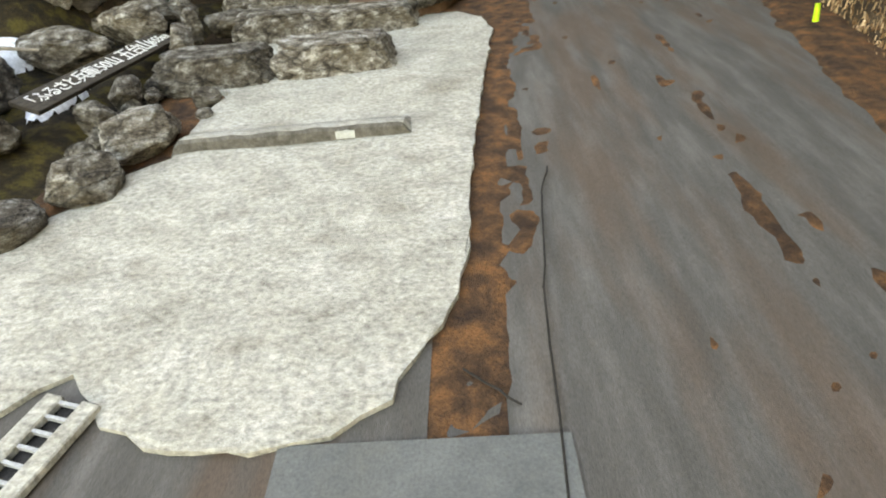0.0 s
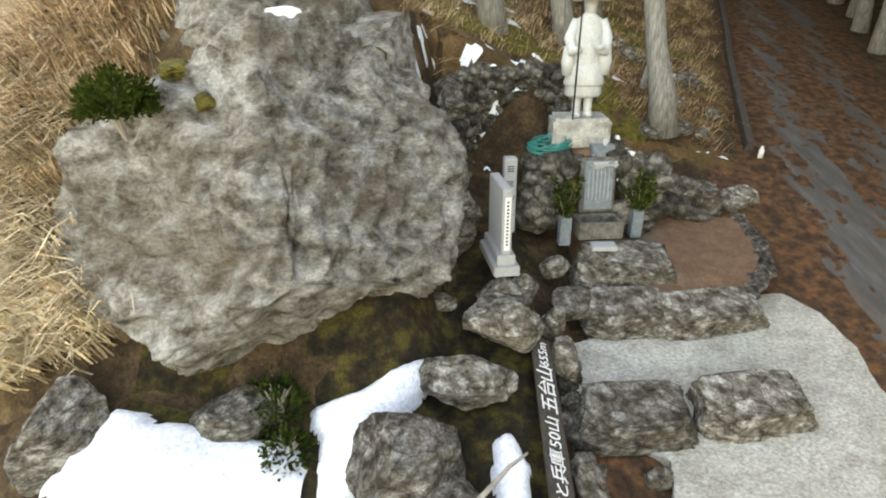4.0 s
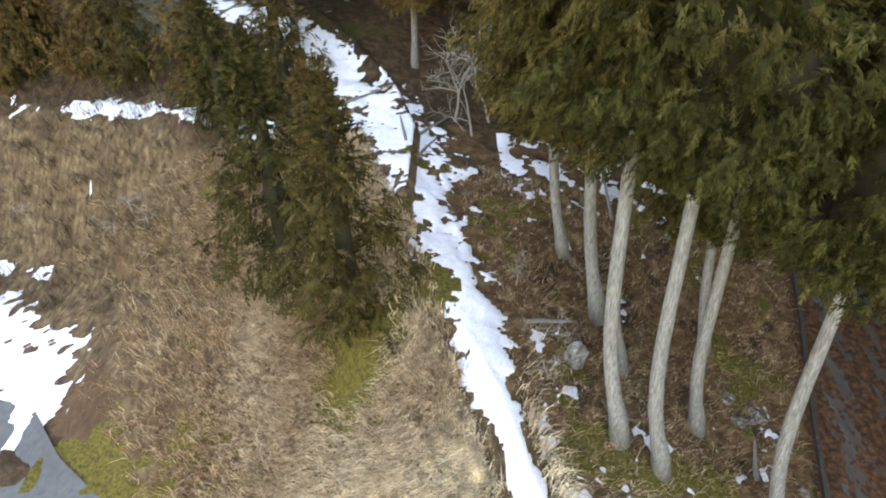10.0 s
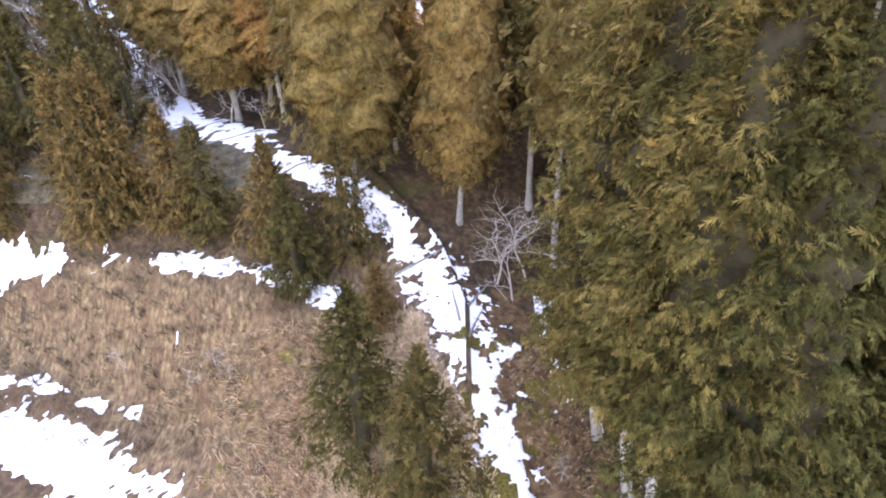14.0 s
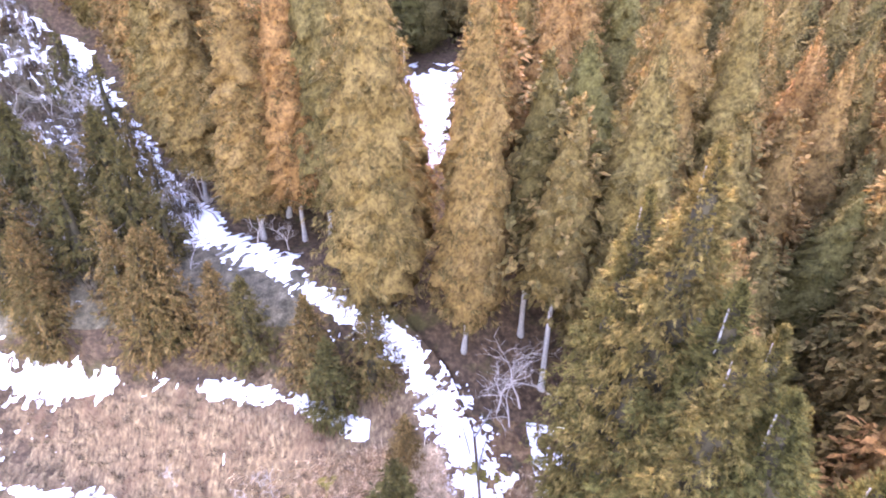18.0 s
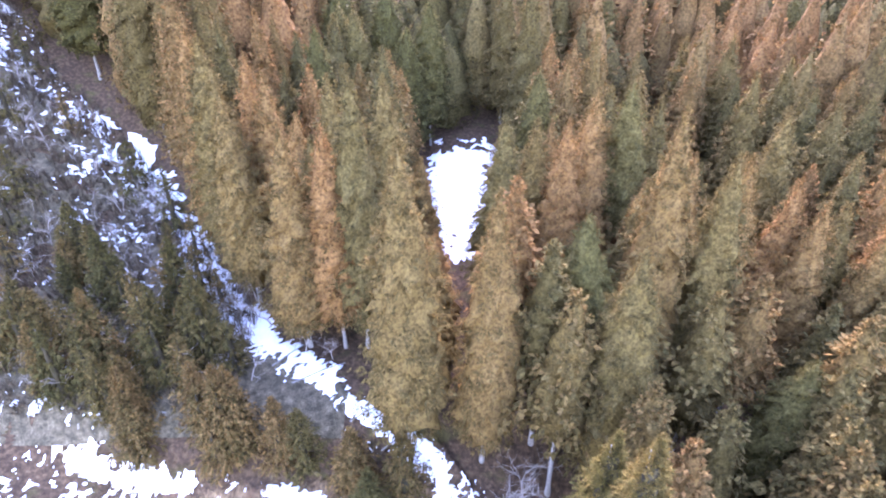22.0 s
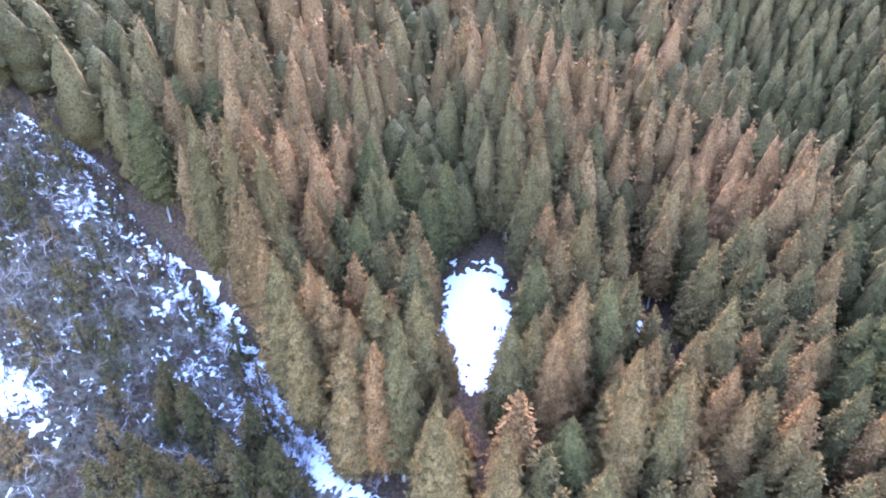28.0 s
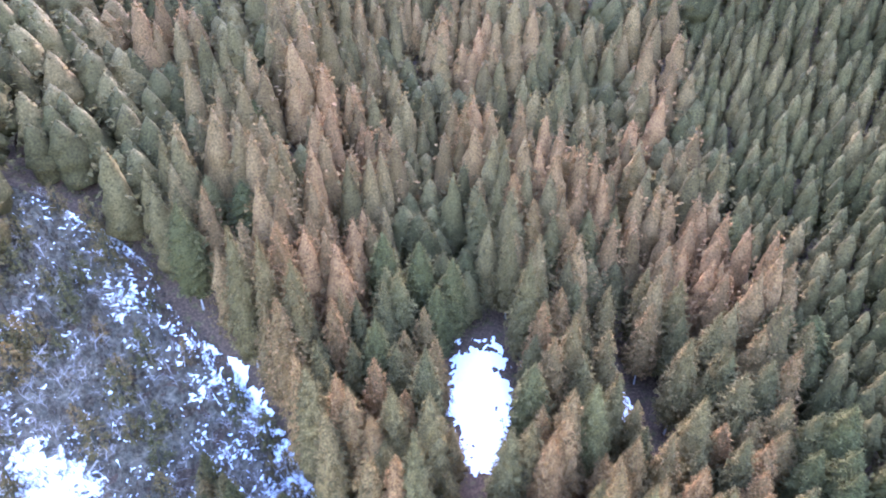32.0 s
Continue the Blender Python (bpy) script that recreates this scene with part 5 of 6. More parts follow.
# drain with its grating
gut = empty("road_gutter", pose(0.93, -0.07, road_z(0.1) + 0.03, math.degrees(math.atan(0.078)), 0, -14), "concrete road gutter with a black iron grating", "gutter")
for sx in (-0.12, 0.12):
    bm = bmesh.new()
    box(bm, 0.11, 1.5, 0.05, pose(sx, -0.4, 0), 0.008)
    part("gutter_edge", bm, CONCRETE, gut)
IRON = material("black_iron", [(0.3, (0.01, 0.01, 0.01)), (0.7, (0.04, 0.038, 0.036))], scale=30, rough=0.5, bump=0.2, metallic=0.6)
bm = bmesh.new()
box(bm, 0.13, 1.5, 0.02, pose(0, -0.4, -0.03))
part("channel", bm, IRON, gut)
for k in range(18):
    bm = bmesh.new()
    box(bm, 0.13, 0.018, 0.03, pose(0, 0.32 - 0.083 * k, 0.0))
    part("grate_bar", bm, GRANITE, gut)

# ---- the wooden sign ----
def text_part(body, size, m, mat, parent, name="lettering", depth=0.004):
    cu = bpy.data.curves.new(name, 'FONT')
    cu.body, cu.size, cu.extrude = body, size, depth
    cu.align_x, cu.align_y = 'CENTER', 'CENTER'
    tmp = bpy.data.objects.new(name, cu)
    scene.collection.objects.link(tmp)
    me = bpy.data.meshes.new_from_object(tmp.evaluated_get(bpy.context.evaluated_depsgraph_get()))
    bpy.data.objects.remove(tmp)
    me.materials.clear()
    me.materials.append(mat)
    ob = new(name, me)
    ob.parent = parent
    ob.matrix_local = m
    return ob


BOARD = material("weathered_dark_board", [(0.3, (0.028, 0.024, 0.02)), (0.7, (0.09, 0.075, 0.06))], scale=3.0, stretch=(14, 1, 14), bump=0.5, bump_scale=12)
WHITE = material("white_paint", [(0.3, (0.68, 0.68, 0.66)), (0.7, (0.8, 0.8, 0.78))], scale=20, rough=0.6, bump=0.1)
INK = material("black_ink", [(0.3, (0.012, 0.012, 0.012)), (0.7, (0.03, 0.03, 0.03))], scale=20, bump=0.1)
sign = empty("wooden_sign", look((-0.90, 4.15, 0.22), (-0.99, 4.15, -0.2)) @ Matrix(), "long dark wooden board with white hand-painted characters", "sign")
sign.matrix_world = pose(-0.89, 4.40, 0.12, 1.0, 24, -2)
bm = bmesh.new()
box(bm, 0.27, 2.66, 0.05, Matrix(), 0.006)
part("board", bm, BOARD, sign)
for body, size, v in (("「", 0.16, -1.16), ("ふ", 0.17, -1.02), ("る", 0.17, -0.88), ("さ", 0.17, -0.74), ("と", 0.17, -0.60), ("兵", 0.19, -0.45), ("庫", 0.19, -0.29), ("50", 0.19, -0.10), ("山", 0.19, 0.08), ("五", 0.24, 0.32), ("台", 0.24, 0.52), ("山", 0.24, 0.72), ("655m", 0.17, 1.0)):
    text_part(body, size, pose(0, v * 1.06, 0.028, 0, 0, 90), WHITE, sign)

# ---- statue, plinth and shrine stones ----
def statue():
    """A standing pilgrim figure in one plain mesh: broad hat, robe with a hem of folds, sleeves, bowl, staff."""
    bm = bmesh.new()
    def lathe(profile, cx=0.0, cy=0.0, sx=1.0, sy=1.0, folds=0, depth=0.0, sides=28):
        rings = []
        for z, r in profile:
            ring = []
            for k in range(sides):
                a = math.tau * k / sides
                rr = r * (1 + depth * math.sin(a * folds + z * 3) * max(0, 1 - z / 1.2)) if folds else r
                ring.append(bm.verts.new((cx + rr * sx * math.cos(a), cy + rr * sy * math.sin(a), z)))
            rings.append(ring)
        for p, q in zip(rings, rings[1:]):
            for k in range(sides):
                bm.faces.new((p[k], p[(k + 1) % sides], q[(k + 1) % sides], q[k]))
        bm.faces.new(rings[0][::-1])
        bm.faces.new(rings[-1])
    for s in (-0.10, 0.10):
        lathe([(0.0, 0.075), (0.05, 0.085), (0.10, 0.07), (0.3, 0.08), (0.42, 0.09)], s, 0.0)
        box(bm, 0.13, 0.26, 0.08, pose(s, -0.07, 0.04), 0.03, 2)
    lathe([(0.30, 0.27), (0.34, 0.30), (0.50, 0.29), (0.62, 0.27), (0.9, 0.24), (1.05, 0.23), (1.25, 0.235), (1.38, 0.20), (1.45, 0.10), (1.50, 0.075)], 0, 0, 1.05, 0.78, 9, 0.07)
    lathe([(0.46, 0.31), (0.50, 0.33), (0.70, 0.28), (0.78, 0.25)], 0, 0, 1.05, 0.8, 11, 0.09)
    for s in (-1, 1):
        tube(bm, [(s * 0.20, 0.0, 1.36), (s * 0.31, -0.03, 1.12), (s * 0.27, -0.17, 0.95), (s * 0.15, -0.27, 0.98)], [0.095, 0.10, 0.085, 0.05], 12)
        tube(bm, [(s * 0.29, -0.05, 1.02), (s * 0.31, -0.06, 0.8), (s * 0.30, -0.05, 0.62)], [0.10, 0.12, 0.10], 12)
    lathe([(1.46, 0.07), (1.50, 0.095), (1.60, 0.108), (1.70, 0.095), (1.76, 0.05)], 0, -0.01)
    lathe([(1.625, 0.30), (1.64, 0.315), (1.68, 0.29), (1.76, 0.21), (1.83, 0.11), (1.86, 0.02)], 0, 0.0)
    lathe([(0.97, 0.05), (1.0, 0.08), (1.04, 0.09)], 0.15, -0.30)
    count = len(bm.faces)
    tube(bm, [(-0.20, -0.34, 0.0), (-0.19, -0.30, 0.95), (-0.17, -0.22, 1.88)], [0.016, 0.016, 0.014], 8)
    tube(bm, [(-0.17 + 0.06 * math.cos(a), -0.22, 1.94 + 0.06 * math.sin(a)) for a in [k * math.tau / 12 for k in range(12)]], [0.009] * 12, 6)
    bm.faces.ensure_lookup_table()
    for f in bm.faces[count:]:
        f.material_index = 1
    for f in bm.faces:
        f.smooth = True
    ob = part("statue", bm, (STATUE, IRON))
    ob.matrix_world = pose(0.05, 8.95, 1.80, 0, 0, -6) @ Matrix.Diagonal((0.86, 0.9, 1.0, 1))
    return tagged(ob, "pale stone pilgrim statue with broad hat, bowl and dark staff", "statue")


statue()
bm = bmesh.new()
box(bm, 0.88, 0.72, 0.44, Matrix(), 0.05, 2)
bmesh.ops.subdivide_edges(bm, edges=bm.edges[:], cuts=2, use_grid_fill=True)
for v in bm.verts:
    v.co *= 1 + 0.05 * noise.noise(v.co * 5)
ob = part("plinth", bm, material("rough_pale_granite", [(0.35, (0.22, 0.21, 0.19)), (0.62, (0.46, 0.45, 0.42))], scale=7.0, bump=0.8, bump_scale=30, dist=0.02, grain=0.4))
ob.matrix_world = pose(0.05, 8.95, 1.58, 0, 0, -6)
tagged(ob, "rough pale granite block under the statue", "plinth")


def slab(name, x, y, z, sx, sy, sz, turn, label, category, mat=None, bevel=0.012):
    bm = bmesh.new()
    box(bm, sx, sy, sz, pose(0, 0, sz / 2), bevel, 2)
    ob = part(name, bm, mat or GRANITE)
    ob.matrix_world = pose(x, y, z, 0, 0, turn)
    return tagged(ob, label, category)


stele = empty("memorial_stele", pose(-1.27, 6.95, 0.42, 0, 0, 6), "grey polished granite stele with a white plaque on its edge", "stele")
for nm, sx, sy, sz, z, mt in (("foot", 0.34, 0.98, 0.14, 0.07, GRANITE), ("base", 0.24, 0.86, 0.14, 0.21, GRANITE), ("slab", 0.13, 0.80, 0.88, 0.72, GRANITE)):
    bm = bmesh.new()
    box(bm, sx, sy, sz, pose(0, 0, z), 0.012, 2)
    part(nm, bm, mt, stele)
bm = bmesh.new()
box(bm, 0.075, 0.012, 0.72, pose(0, -0.405, 0.70), 0.003)
pl = part("plaque", bm, WHITE, stele, "white enamel plaque")
for k in range(13):
    bm = bmesh.new()
    box(bm, 0.028, 0.004, 0.024, pose(0, -0.413, 1.0 - 0.048 * k))
    part("character_bar", bm, INK, pl)
pillar = empty("stone_pillar", pose(-1.03, 8.0, 0.25, 0, 0, 4), "slim grey stone pillar with carved black characters", "pillar")
bm = bmesh.new()
box(bm, 0.19, 0.17, 1.18, pose(0, 0, 0.59), 0.012, 2)
part("shaft", bm, GRANITE, pillar)
for body, z in (("霊", 1.02), ("水", 0.79), ("命", 0.56), ("水", 0.33)):
    if z in (1.02, 0.79):
        for dz in (-0.035, 0.0, 0.035):
            bm = bmesh.new()
            box(bm, 0.10, 0.006, 0.016, pose(0, -0.086, z + dz))
            part("character_bar", bm, INK, pillar)
    else:
        text_part(body, 0.15, pose(0, -0.088, z, 90, 0, 0), INK, pillar)

tablet = empty("inscribed_tablet", pose(0.30, 8.03, 0.62, -6, 0, 2), "blue-grey inscribed stone tablet in a pale frame", "tablet")
bm = bmesh.new()
box(bm, 0.54, 0.08, 0.84, pose(0, 0.03, 0.42), 0.012)
part("frame", bm, STONE_GREY, tablet)
bm = bmesh.new()
box(bm, 0.44, 0.05, 0.74, pose(0, -0.02, 0.42), 0.006)
face = part("slab", bm, SLATE := material("blue_grey_slate", [(0.3, (0.105, 0.13, 0.15)), (0.7, (0.19, 0.225, 0.25))], scale=12, rough=0.45, bump=0.1), tablet)
for c in range(6):
    bm = bmesh.new()
    box(bm, 0.010, 0.004, 0.42 + 0.03 * (c % 3), pose(-0.15 + 0.06 * c, -0.045, 0.44))
    part("character_bar", bm, GRANITE, face)
basin = empty("water_basin", pose(0.27, 7.72, 0.42, 0, 0, 2), "low stone water basin full of dark water", "basin")
for nm, sx, sy, x, y in (("front_wall", 0.66, 0.07, 0, -0.19), ("back_wall", 0.66, 0.07, 0, 0.19), ("side_wall", 0.07, 0.31, -0.295, 0), ("side_wall", 0.07, 0.31, 0.295, 0)):
    bm = bmesh.new()
    box(bm, sx, sy, 0.26, pose(x, y, 0.13), 0.01)
    part(nm, bm, STONE_GREY, basin)
WATER = material("still_water", [(0.3, (0.01, 0.011, 0.01)), (0.7, (0.02, 0.022, 0.018))], scale=3, rough=0.04, bump=0.02)
bm = bmesh.new()
box(bm, 0.55, 0.34, 0.02, pose(0, 0, 0.10))
part("water", bm, WATER, basin)
slab("offering_block", 0.33, 8.42, 1.36, 0.34, 0.16, 0.20, 3, "small dark grey incense block before the statue", "incense block", SLATE)
slab("incense_cup", 0.34, 8.40, 1.56, 0.07, 0.07, 0.11, 20, "small pale stone incense cup", "cup", STATUE, 0.02)
slab("ledge_stone", 0.33, 8.32, 1.26, 0.46, 0.34, 0.10, 8, "flat pale ledge stone over the tablet", "stone", GRANITE, 0.04)
slab("ledge_stone", 0.28, 7.32, 0.43, 0.36, 0.22, 0.07, -4, "square kneeling slab on the stone step", "stone", GRANITE, 0.01)


def sprig_vase(x, y, z, seed):
    top = empty("flower_vase", pose(x, y, z), "grey square stone vase with evergreen sprigs", "vase", "vases at the basin")
    bm = bmesh.new()
    box(bm, 0.17, 0.17, 0.44, pose(0, 0, 0.22), 0.01)
    part("vase", bm, SLATE, top)
    r = random.Random(seed)
    V, F = [], []
    bm = bmesh.new()
    for k in range(16):
        d = Vector((r.gauss(0, 0.34), r.gauss(0, 0.34), 1)).normalized()
        L = r.uniform(0.35, 0.7)
        tube(bm, [(0, 0, 0.35), d * L * 0.5 + Vector((0, 0, 0.4)), d * L + Vector((0, 0, 0.4))], [0.006, 0.005, 0.003], 4)
        for i in range(46):
            u = r.uniform(0.15, 1.05)
            p = d * L * u + Vector((0, 0, 0.4))
            q = Vector((r.gauss(0, 1), r.gauss(0, 1), r.gauss(0.3, 0.7))).normalized() * r.uniform(0.06, 0.10)
            s = q.cross(Vector((r.gauss(0, 1), r.gauss(0, 1), r.gauss(0, 1)))).normalized() * 0.024
            n = len(V)
            V += [p, p + q * 0.5 + s, p + q, p + q * 0.5 - s]
            F += [(n, n + 1, n + 2), (n, n + 2, n + 3)]
    part("stems", bm, TWIG, top)
    ob = new("foliage", mesh_from("foliage", [tuple(v) for v in V], F, [LEAF]))
    ob.parent = top


sprig_vase(-0.22, 7.64, 0.28, 1)
sprig_vase(0.92, 7.88, 0.30, 2)


def bush(name, x, y, z, r0, seed, label, n=2600, mat=None, leaf=0.07):
    r = random.Random(seed)
    V, F = [], []
    for k in range(n):
        d = Vector((r.gauss(0, 1), r.gauss(0, 1), abs(r.gauss(0, 0.9)))).normalized()
        p = d * r0 * r.uniform(0.55, 1.0) * (1 + 0.35 * noise.noise(d * 2.4 + Vector((seed, 0, 0))))
        q = (d + Vector((r.gauss(0, 0.6), r.gauss(0, 0.6), r.gauss(0.2, 0.5)))).normalized() * leaf * r.uniform(0.7, 1.4)
        s = q.cross(Vector((r.gauss(0, 1), r.gauss(0, 1), r.gauss(0, 1)))).normalized() * leaf * 0.25
        i = len(V)
        V += [p, p + q * 0.5 + s, p + q, p + q * 0.5 - s]
        F += [(i, i + 1, i + 2), (i, i + 2, i + 3)]
    top = empty(name, pose(x, y, z), label, "bush")
    ob = new("foliage", mesh_from("foliage", [tuple(v) for v in V], F, [mat or LEAF]))
    ob.parent = top
    bm = bmesh.new()
    for k in range(9):
        d = Vector((r.gauss(0, 0.6), r.gauss(0, 0.6), 1)).normalized()
        tube(bm, [(0, 0, -0.25), d * r0 * 0.5, d * r0 * 0.9], [0.018, 0.012, 0.005], 5)
    part("stem", bm, TWIG, top)


bush("juniper_bush", -5.15, 5.8, 2.85, 0.36, 5, "dense dark green juniper bush clinging to the boulder", 3000, leaf=0.06)
bush("low_shrub", -3.75, 4.55, 0.15, 0.34, 6, "low green leafy shrub at the foot of the boulder", 500, leaf=0.075)
bush("low_shrub", -3.55, 4.05, 0.1, 0.26, 7, "low green leafy shrub at the foot of the boulder", 380, leaf=0.075)
bush("low_shrub", -3.85, 5.0, 0.1, 0.24, 8, "low green leafy shrub at the foot of the boulder", 300, leaf=0.075)

# coiled hose on the wall
hose = bmesh.new()
HOSE = material("teal_hose", [(0.3, (0.0, 0.13, 0.12)), (0.7, (0.005, 0.24, 0.21))], scale=8, rough=0.4, bump=0.05)
r = random.Random(9)
pts = []
for k in range(170):
    a = k * math.tau / 17
    rad = 0.23 + 0.10 * math.sin(k * 0.37) + 0.05 * math.sin(k * 0.11) + 0.02 * r.random()
    pts.append((rad * math.cos(a) * 1.15, rad * math.sin(a) * 0.72, 0.02 + 0.013 * (k // 17) + 0.025 * math.sin(k * 0.9)))
tube(hose, pts, [0.012] * len(pts), 6)
ob = part("garden_hose", hose, HOSE, smooth_faces=True)
ob.matrix_world = pose(-0.44, 8.50, 1.40, 4, -6, 10)
tagged(ob, "coiled teal garden hose lying on the stones", "hose")
for k, (x, y, z, t) in enumerate(((0.62, 8.75, 1.55, 80), (0.66, 8.5, 1.46, 20), (0.72, 8.42, 1.44, 140))):
    bm = bmesh.new()
    tube(bm, [(-0.1, 0, 0), (-0.02, 0, 0), (0.03, 0, 0), (0.05, 0, 0), (0.08, 0, 0)], [0.035, 0.037, 0.036, 0.016, 0.014], 12)
    ob = part("bottle", bm, WHITE, smooth_faces=True)
    ob.matrix_world = pose(x, y, z, 0, 0, t)
    tagged(ob, "small white bottle lying on the stones", "bottle", "bottles by the statue")

# snow lying in the hollow and on the boulder
def slump(x, y):
    return ground(x, y) + 0.10
snow("snow_patch", -5.7, -3.3, 3.0, 4.6, 0.07, lambda x, y: 1.0 - (abs((x + 4.45) / 1.1) ** 3 + abs((y - 3.75) / 0.55) ** 3) ** 0.333 + 0.35 * ragged(x, y, 0.5), 0.16, "thick white snow patch in the hollow before the boulder", slump)
snow("snow_patch", -3.9, -1.8, 3.2, 5.6, 0.05, lambda x, y: min(1.0, 3.2 * min(x - along([(3.3, -3.0), (3.6, -3.1), (4.2, -3.25), (4.6, -3.4), (4.75, -2.9), (5.1, -2.4), (5.4, -2.1)], y), along([(3.3, -3.0), (3.6, -2.9), (4.1, -2.6), (4.6, -2.45), (4.95, -2.2), (5.3, -1.95), (5.5, -2.3)], y) - x)) + 0.25 * ragged(x, y, 0.5), 0.14, "thick white snow patch in the hollow before the boulder", slump)
snow("snow_patch", -1.6, -1.05, 3.4, 4.7, 0.05, lambda x, y: 1.0 - math.hypot((x + 1.33) / 0.18, (y - 4.0) / 0.5) + 0.5 * ragged(x, y, 0.35), 0.10, "small snow remnant beside the sign", slump)
rock("snow_cap", 90, -3.95, 7.05, 3.50, 0.34, 0.13, 0.10, 10, "small cap of snow on the boulder", 4, mat=SNOW)
snow("snow_patch", -3.6, -1.7, 8.0, 10.2, 0.06, lambda x, y: 1.0 - abs((x + 2.65) * 0.77 + (y - 9.05) * 0.64) / 0.24 - max(0.0, abs((y - 9.05) * 0.77 - (x + 2.65) * 0.64) - 0.55) * 4 + 0.7 * ragged(x, y, 0.4), 0.10, "melting snow on the bank above the curved wall")
snow("snow_patch", -1.3, 0.9, 10.7, 12.0, 0.06, lambda x, y: 0.9 - math.hypot((x + 0.3) / 0.55, (y - 11.3) / 0.3) + 0.8 * ragged(x, y, 0.4), 0.10, "melting snow at the foot of the cedars")

# fallen stick in the hollow
bm = bmesh.new()
tube(bm, [(-2.05, 3.05, 0.50), (-1.75, 3.4, 0.55), (-1.45, 3.75, 0.50), (-1.25, 3.95, 0.42)], [0.028, 0.026, 0.02, 0.012], 7)
tagged(part("fallen_branch", bm, TWIG), "pale dead branch lying across the rocks", "branch")

r = random.Random(77)
for k, (x, y, z, sx, sy, tilt) in enumerate([(-4.9, 6.6, 3.05, 0.38, 0.22, 25), (-4.5, 6.2, 2.85, 0.22, 0.12, 30), (-4.2, 7.4, 3.4, 0.5, 0.25, 15), (-3.0, 7.9, 2.9, 0.35, 0.2, 20), (-3.6, 7.5, 3.25, 0.3, 0.16, 15)]):
    rock("moss_cushion", 400 + k, x, y, z, sx * 0.8, sy * 0.8, 0.08, r.uniform(0, 360), "yellow-green moss cushion on stone and soil", 4, group="moss cushions", mat=MOSS, rough=0.4)

# ---- along the lane ----
GALV = material("galvanised_steel", [(0.3, (0.35, 0.37, 0.38)), (0.7, (0.52, 0.54, 0.55))], scale=12, rough=0.45, bump=0.1, metallic=0.7)
pts = [(along(ROAD, y) - HALF - 0.1, y) for y in (11.3, 14.0, 16.7, 19.4, 22.1, 24.8, 27.0)]
for k, ((ax, ay), (bx, by)) in enumerate(zip(pts, pts[1:])):
    bm = bmesh.new()
    L = math.hypot(bx - ax, by - ay)
    box(bm, 0.16, L - 0.02, 0.20, Matrix(), 0.015)
    ob = part("kerb_log", bm, BOARD)
    ob.matrix_world = pose((ax + bx) / 2, (ay + by) / 2, road_z((ay + by) / 2) + 0.12, math.degrees(math.atan(0.078)), 0, -math.degrees(math.atan2(bx - ax, by - ay)))
    tagged(ob, "dark weathered timber edging the needle-covered lane", "timber", "edging timbers")
bm = bmesh.new()
tube(bm, [(0, 0, 0.0), (0, 0, 0.16), (0, 0, 0.20), (0, 0, 0.24)], [0.05, 0.05, 0.03, 0.025], 12)
ob = part("plastic_bottle", bm, WHITE, smooth_faces=True)
ob.matrix_world = pose(4.45, 11.0, road_z(11) + 0.06)
tagged(ob, "white plastic bottle standing at the lane edge", "bottle")

gate = empty("metal_gate", pose(12.2, 28.2, road_z(28.2) + 0.05, 0, 0, -6), "grey steel double gate with diagonal braces and two white notices", "gate")
for x in (-2.1, 0.0, 2.1):
    bm = bmesh.new()
    tube(bm, [(x, 0, -0.1), (x, 0, 1.5)], [0.04, 0.04], 8)
    part("post", bm, GALV, gate)
for leaf in (-1.05, 1.05):
    for a, b in (((-1, 0.15), (1, 0.15)), ((-1, 1.4), (1, 1.4)), ((-1, 0.15), (1, 1.4)), ((-1, 1.4), (1, 0.15)), ((0, 0.15), (0, 1.4))):
        bm = bmesh.new()
        tube(bm, [(leaf + a[0], 0, a[1]), (leaf + b[0], 0, b[1])], [0.022, 0.022], 6)
        part("rail", bm, GALV, gate)
    bm = bmesh.new()
    box(bm, 0.5, 0.02, 0.32, pose(leaf, -0.05, 1.0), 0.005)
    part("notice", bm, WHITE, gate, "white notice plate")

pole = empty("delineator_post", pose(7.15, 5.25, road_z(5.25)), "white roadside marker post with a yellow-green reflector", "marker post")
LIME = material("lime_reflector", [(0.3, (0.35, 0.62, 0.02)), (0.7, (0.5, 0.8, 0.04))], scale=9, rough=0.35, bump=0.05)
for nm, z0, z1, rad, mt in (("shaft", 0.30, 1.5, 0.030, WHITE), ("reflector", 0.08, 0.28, 0.036, LIME), ("collar", 0.30, 0.38, 0.04, INK)):
    bm = bmesh.new()
    tube(bm, [(0, 0, z0), (0, 0, z1)], [rad, rad * 0.8], 12)
    part(nm, bm, mt, pole)

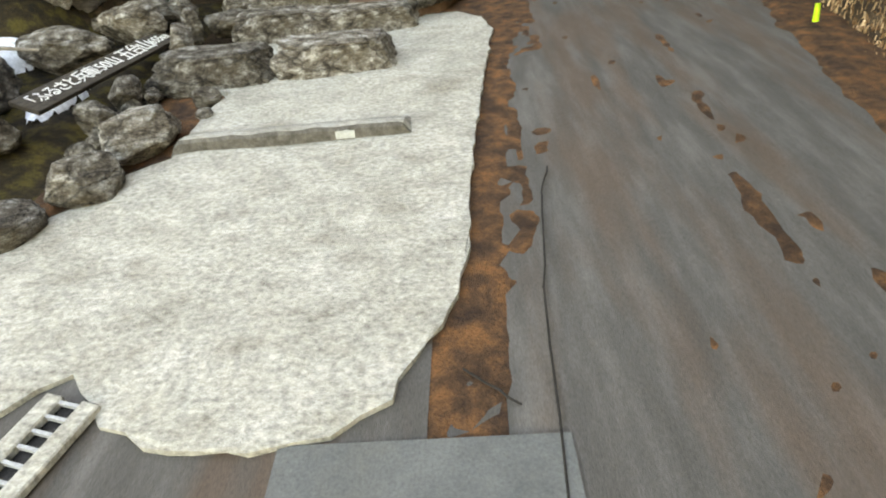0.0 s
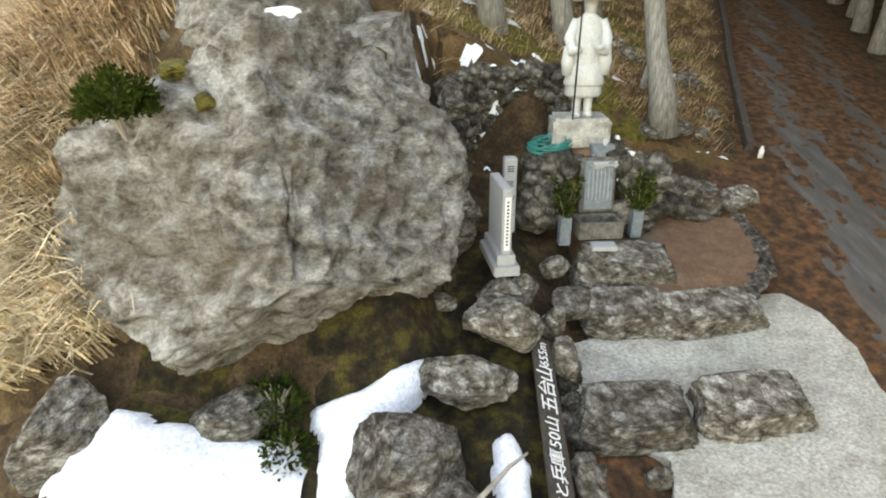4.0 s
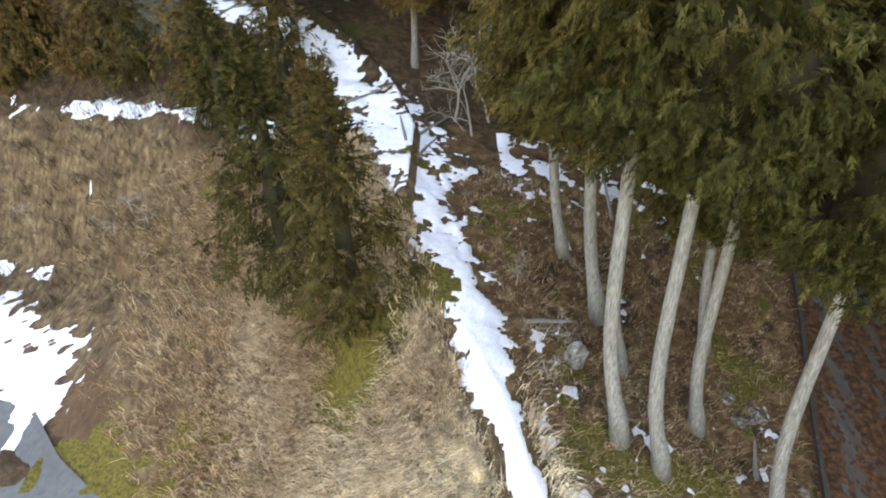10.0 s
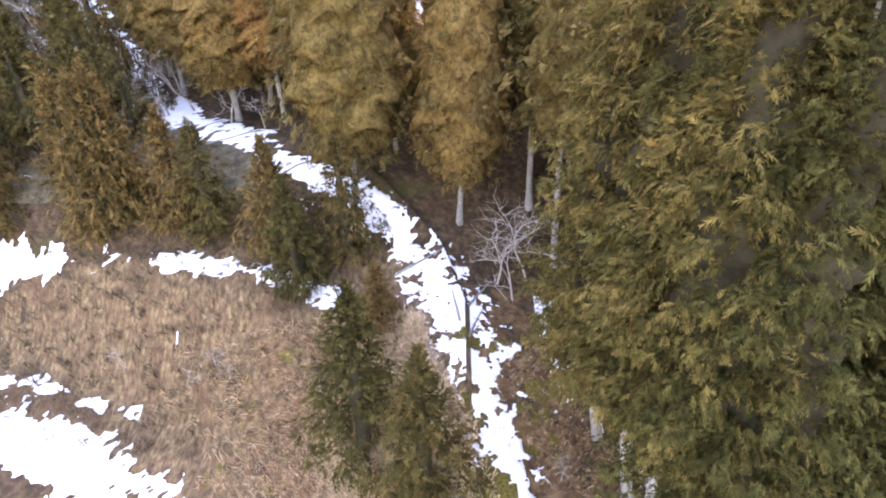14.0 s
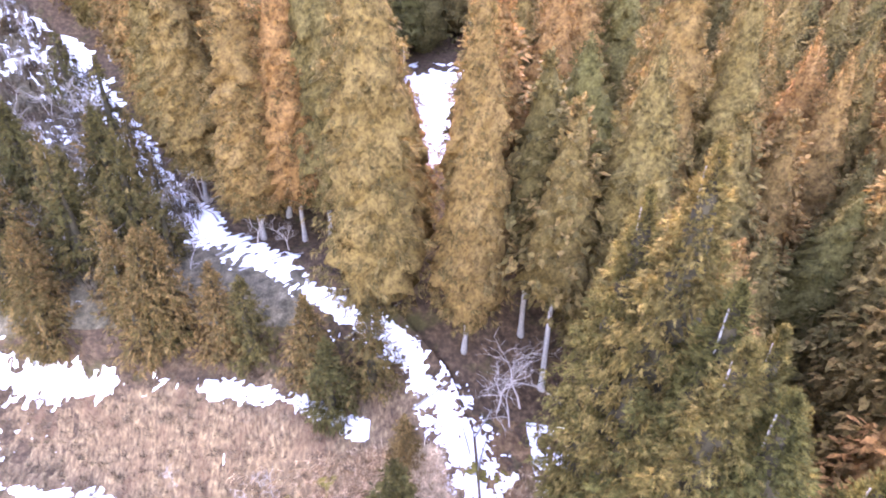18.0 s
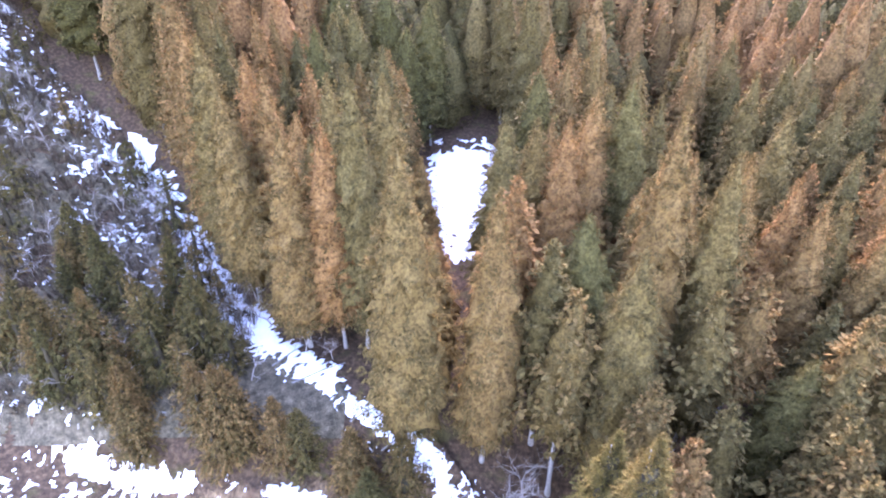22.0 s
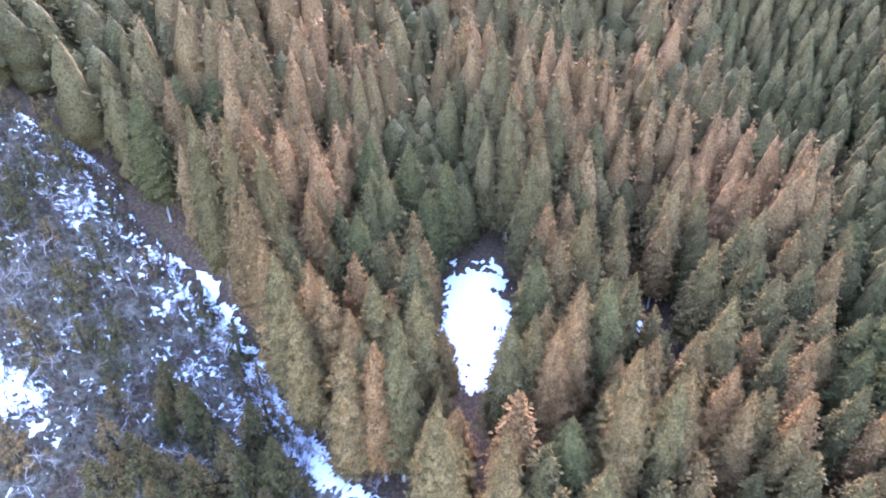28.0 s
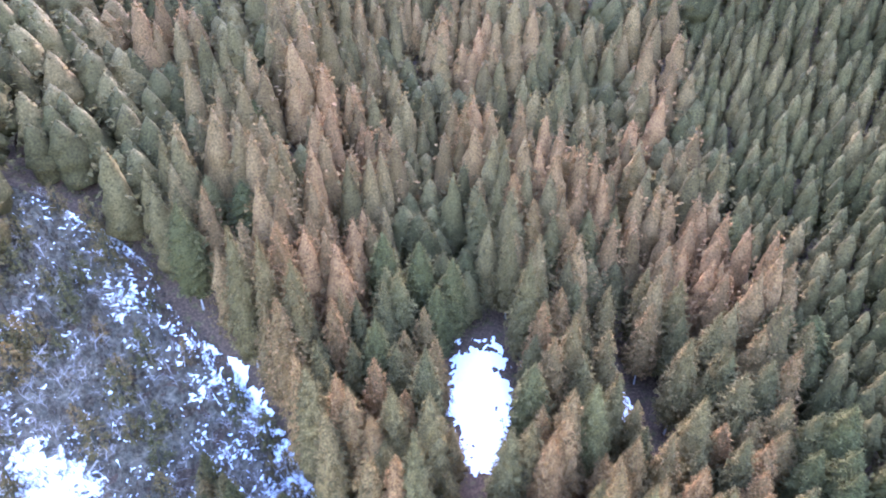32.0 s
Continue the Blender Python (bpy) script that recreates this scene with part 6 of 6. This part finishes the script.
fence = empty("mesh_fence", Matrix(), "galvanised deer fence beside the lane", "fence")
fp = [(along(ROAD, y) + HALF + 1.7, y) for y in (1.5, 4.0, 6.5, 9.0, 11.5, 14.0, 17.0, 20.0, 23.0)]
for x, y in fp:
    bm = bmesh.new()
    tube(bm, [(x, y, ground(x, y) - 0.2), (x, y, ground(x, y) + 1.7)], [0.03, 0.03], 8)
    part("post", bm, GALV, fence)
for (ax, ay), (bx, by) in zip(fp, fp[1:]):
    bm = bmesh.new()
    for k in range(9):
        h = 0.08 + 0.19 * k
        tube(bm, [(ax, ay, ground(ax, ay) + h), (bx, by, ground(bx, by) + h)], [0.004, 0.004], 3)
    for k in range(1, 14):
        u = k / 14
        x, y = ax + (bx - ax) * u, ay + (by - ay) * u
        tube(bm, [(x, y, ground(x, y) + 0.05), (x, y, ground(x, y) + 1.62)], [0.004, 0.004], 3)
    part("wire_mesh", bm, GALV, fence)

# dead logs and sticks on the snow and under the trees
r = random.Random(31)
for k, (x, y, L, t) in enumerate([(-8.6, 26.5, 3.4, 70), (-9.6, 27.6, 2.6, 100), (-8.2, 29.2, 3.0, 60), (-11.8, 31.0, 3.6, 40), (-16.5, 36.5, 5.0, 35), (-19.5, 38.6, 5.0, 30), (-25.5, 42.5, 5.5, 30), (-29.0, 45.0, 4.5, 50), (-3.8, 17.0, 2.0, 20), (0.2, 26.0, 4.2, 85), (-20.5, 30.4, 3.0, 110), (2.6, 13.4, 1.4, 70)]):
    bm = bmesh.new()
    c, s = math.cos(radians(t)), math.sin(radians(t))
    p3 = []
    for u in (-0.5, -0.2, 0.1, 0.5):
        px, py = x + c * L * u, y + s * L * u + 0.08 * nz(u * 4, k)
        p3.append((px, py, ground(px, py) + 0.16))
    tube(bm, p3, [0.08, 0.075, 0.06, 0.03], 7)
    tagged(part("fallen_log", bm, BARK), "thin fallen trunk lying on snow and litter", "log", "fallen logs")
# rocks in the gully beside the lane
for k in range(14):
    x, y = r.uniform(2.0, 4.2), r.uniform(10.4, 16.0)
    rock("rock", 120 + k, x, y, ground(x, y) + 0.05, r.uniform(0.15, 0.4), r.uniform(0.15, 0.35), r.uniform(0.12, 0.3), r.uniform(0, 360), "dark mossy rock in the gully beside the lane", 3, group="rocks in the gully")
rock("rock", 150, -3.3, 15.6, ground(-3.3, 15.6) + 0.25, 0.45, 0.4, 0.5, 20, "pale upright rock among the cedar trunks", 4, mat=ROCK)

lay_on_slope()
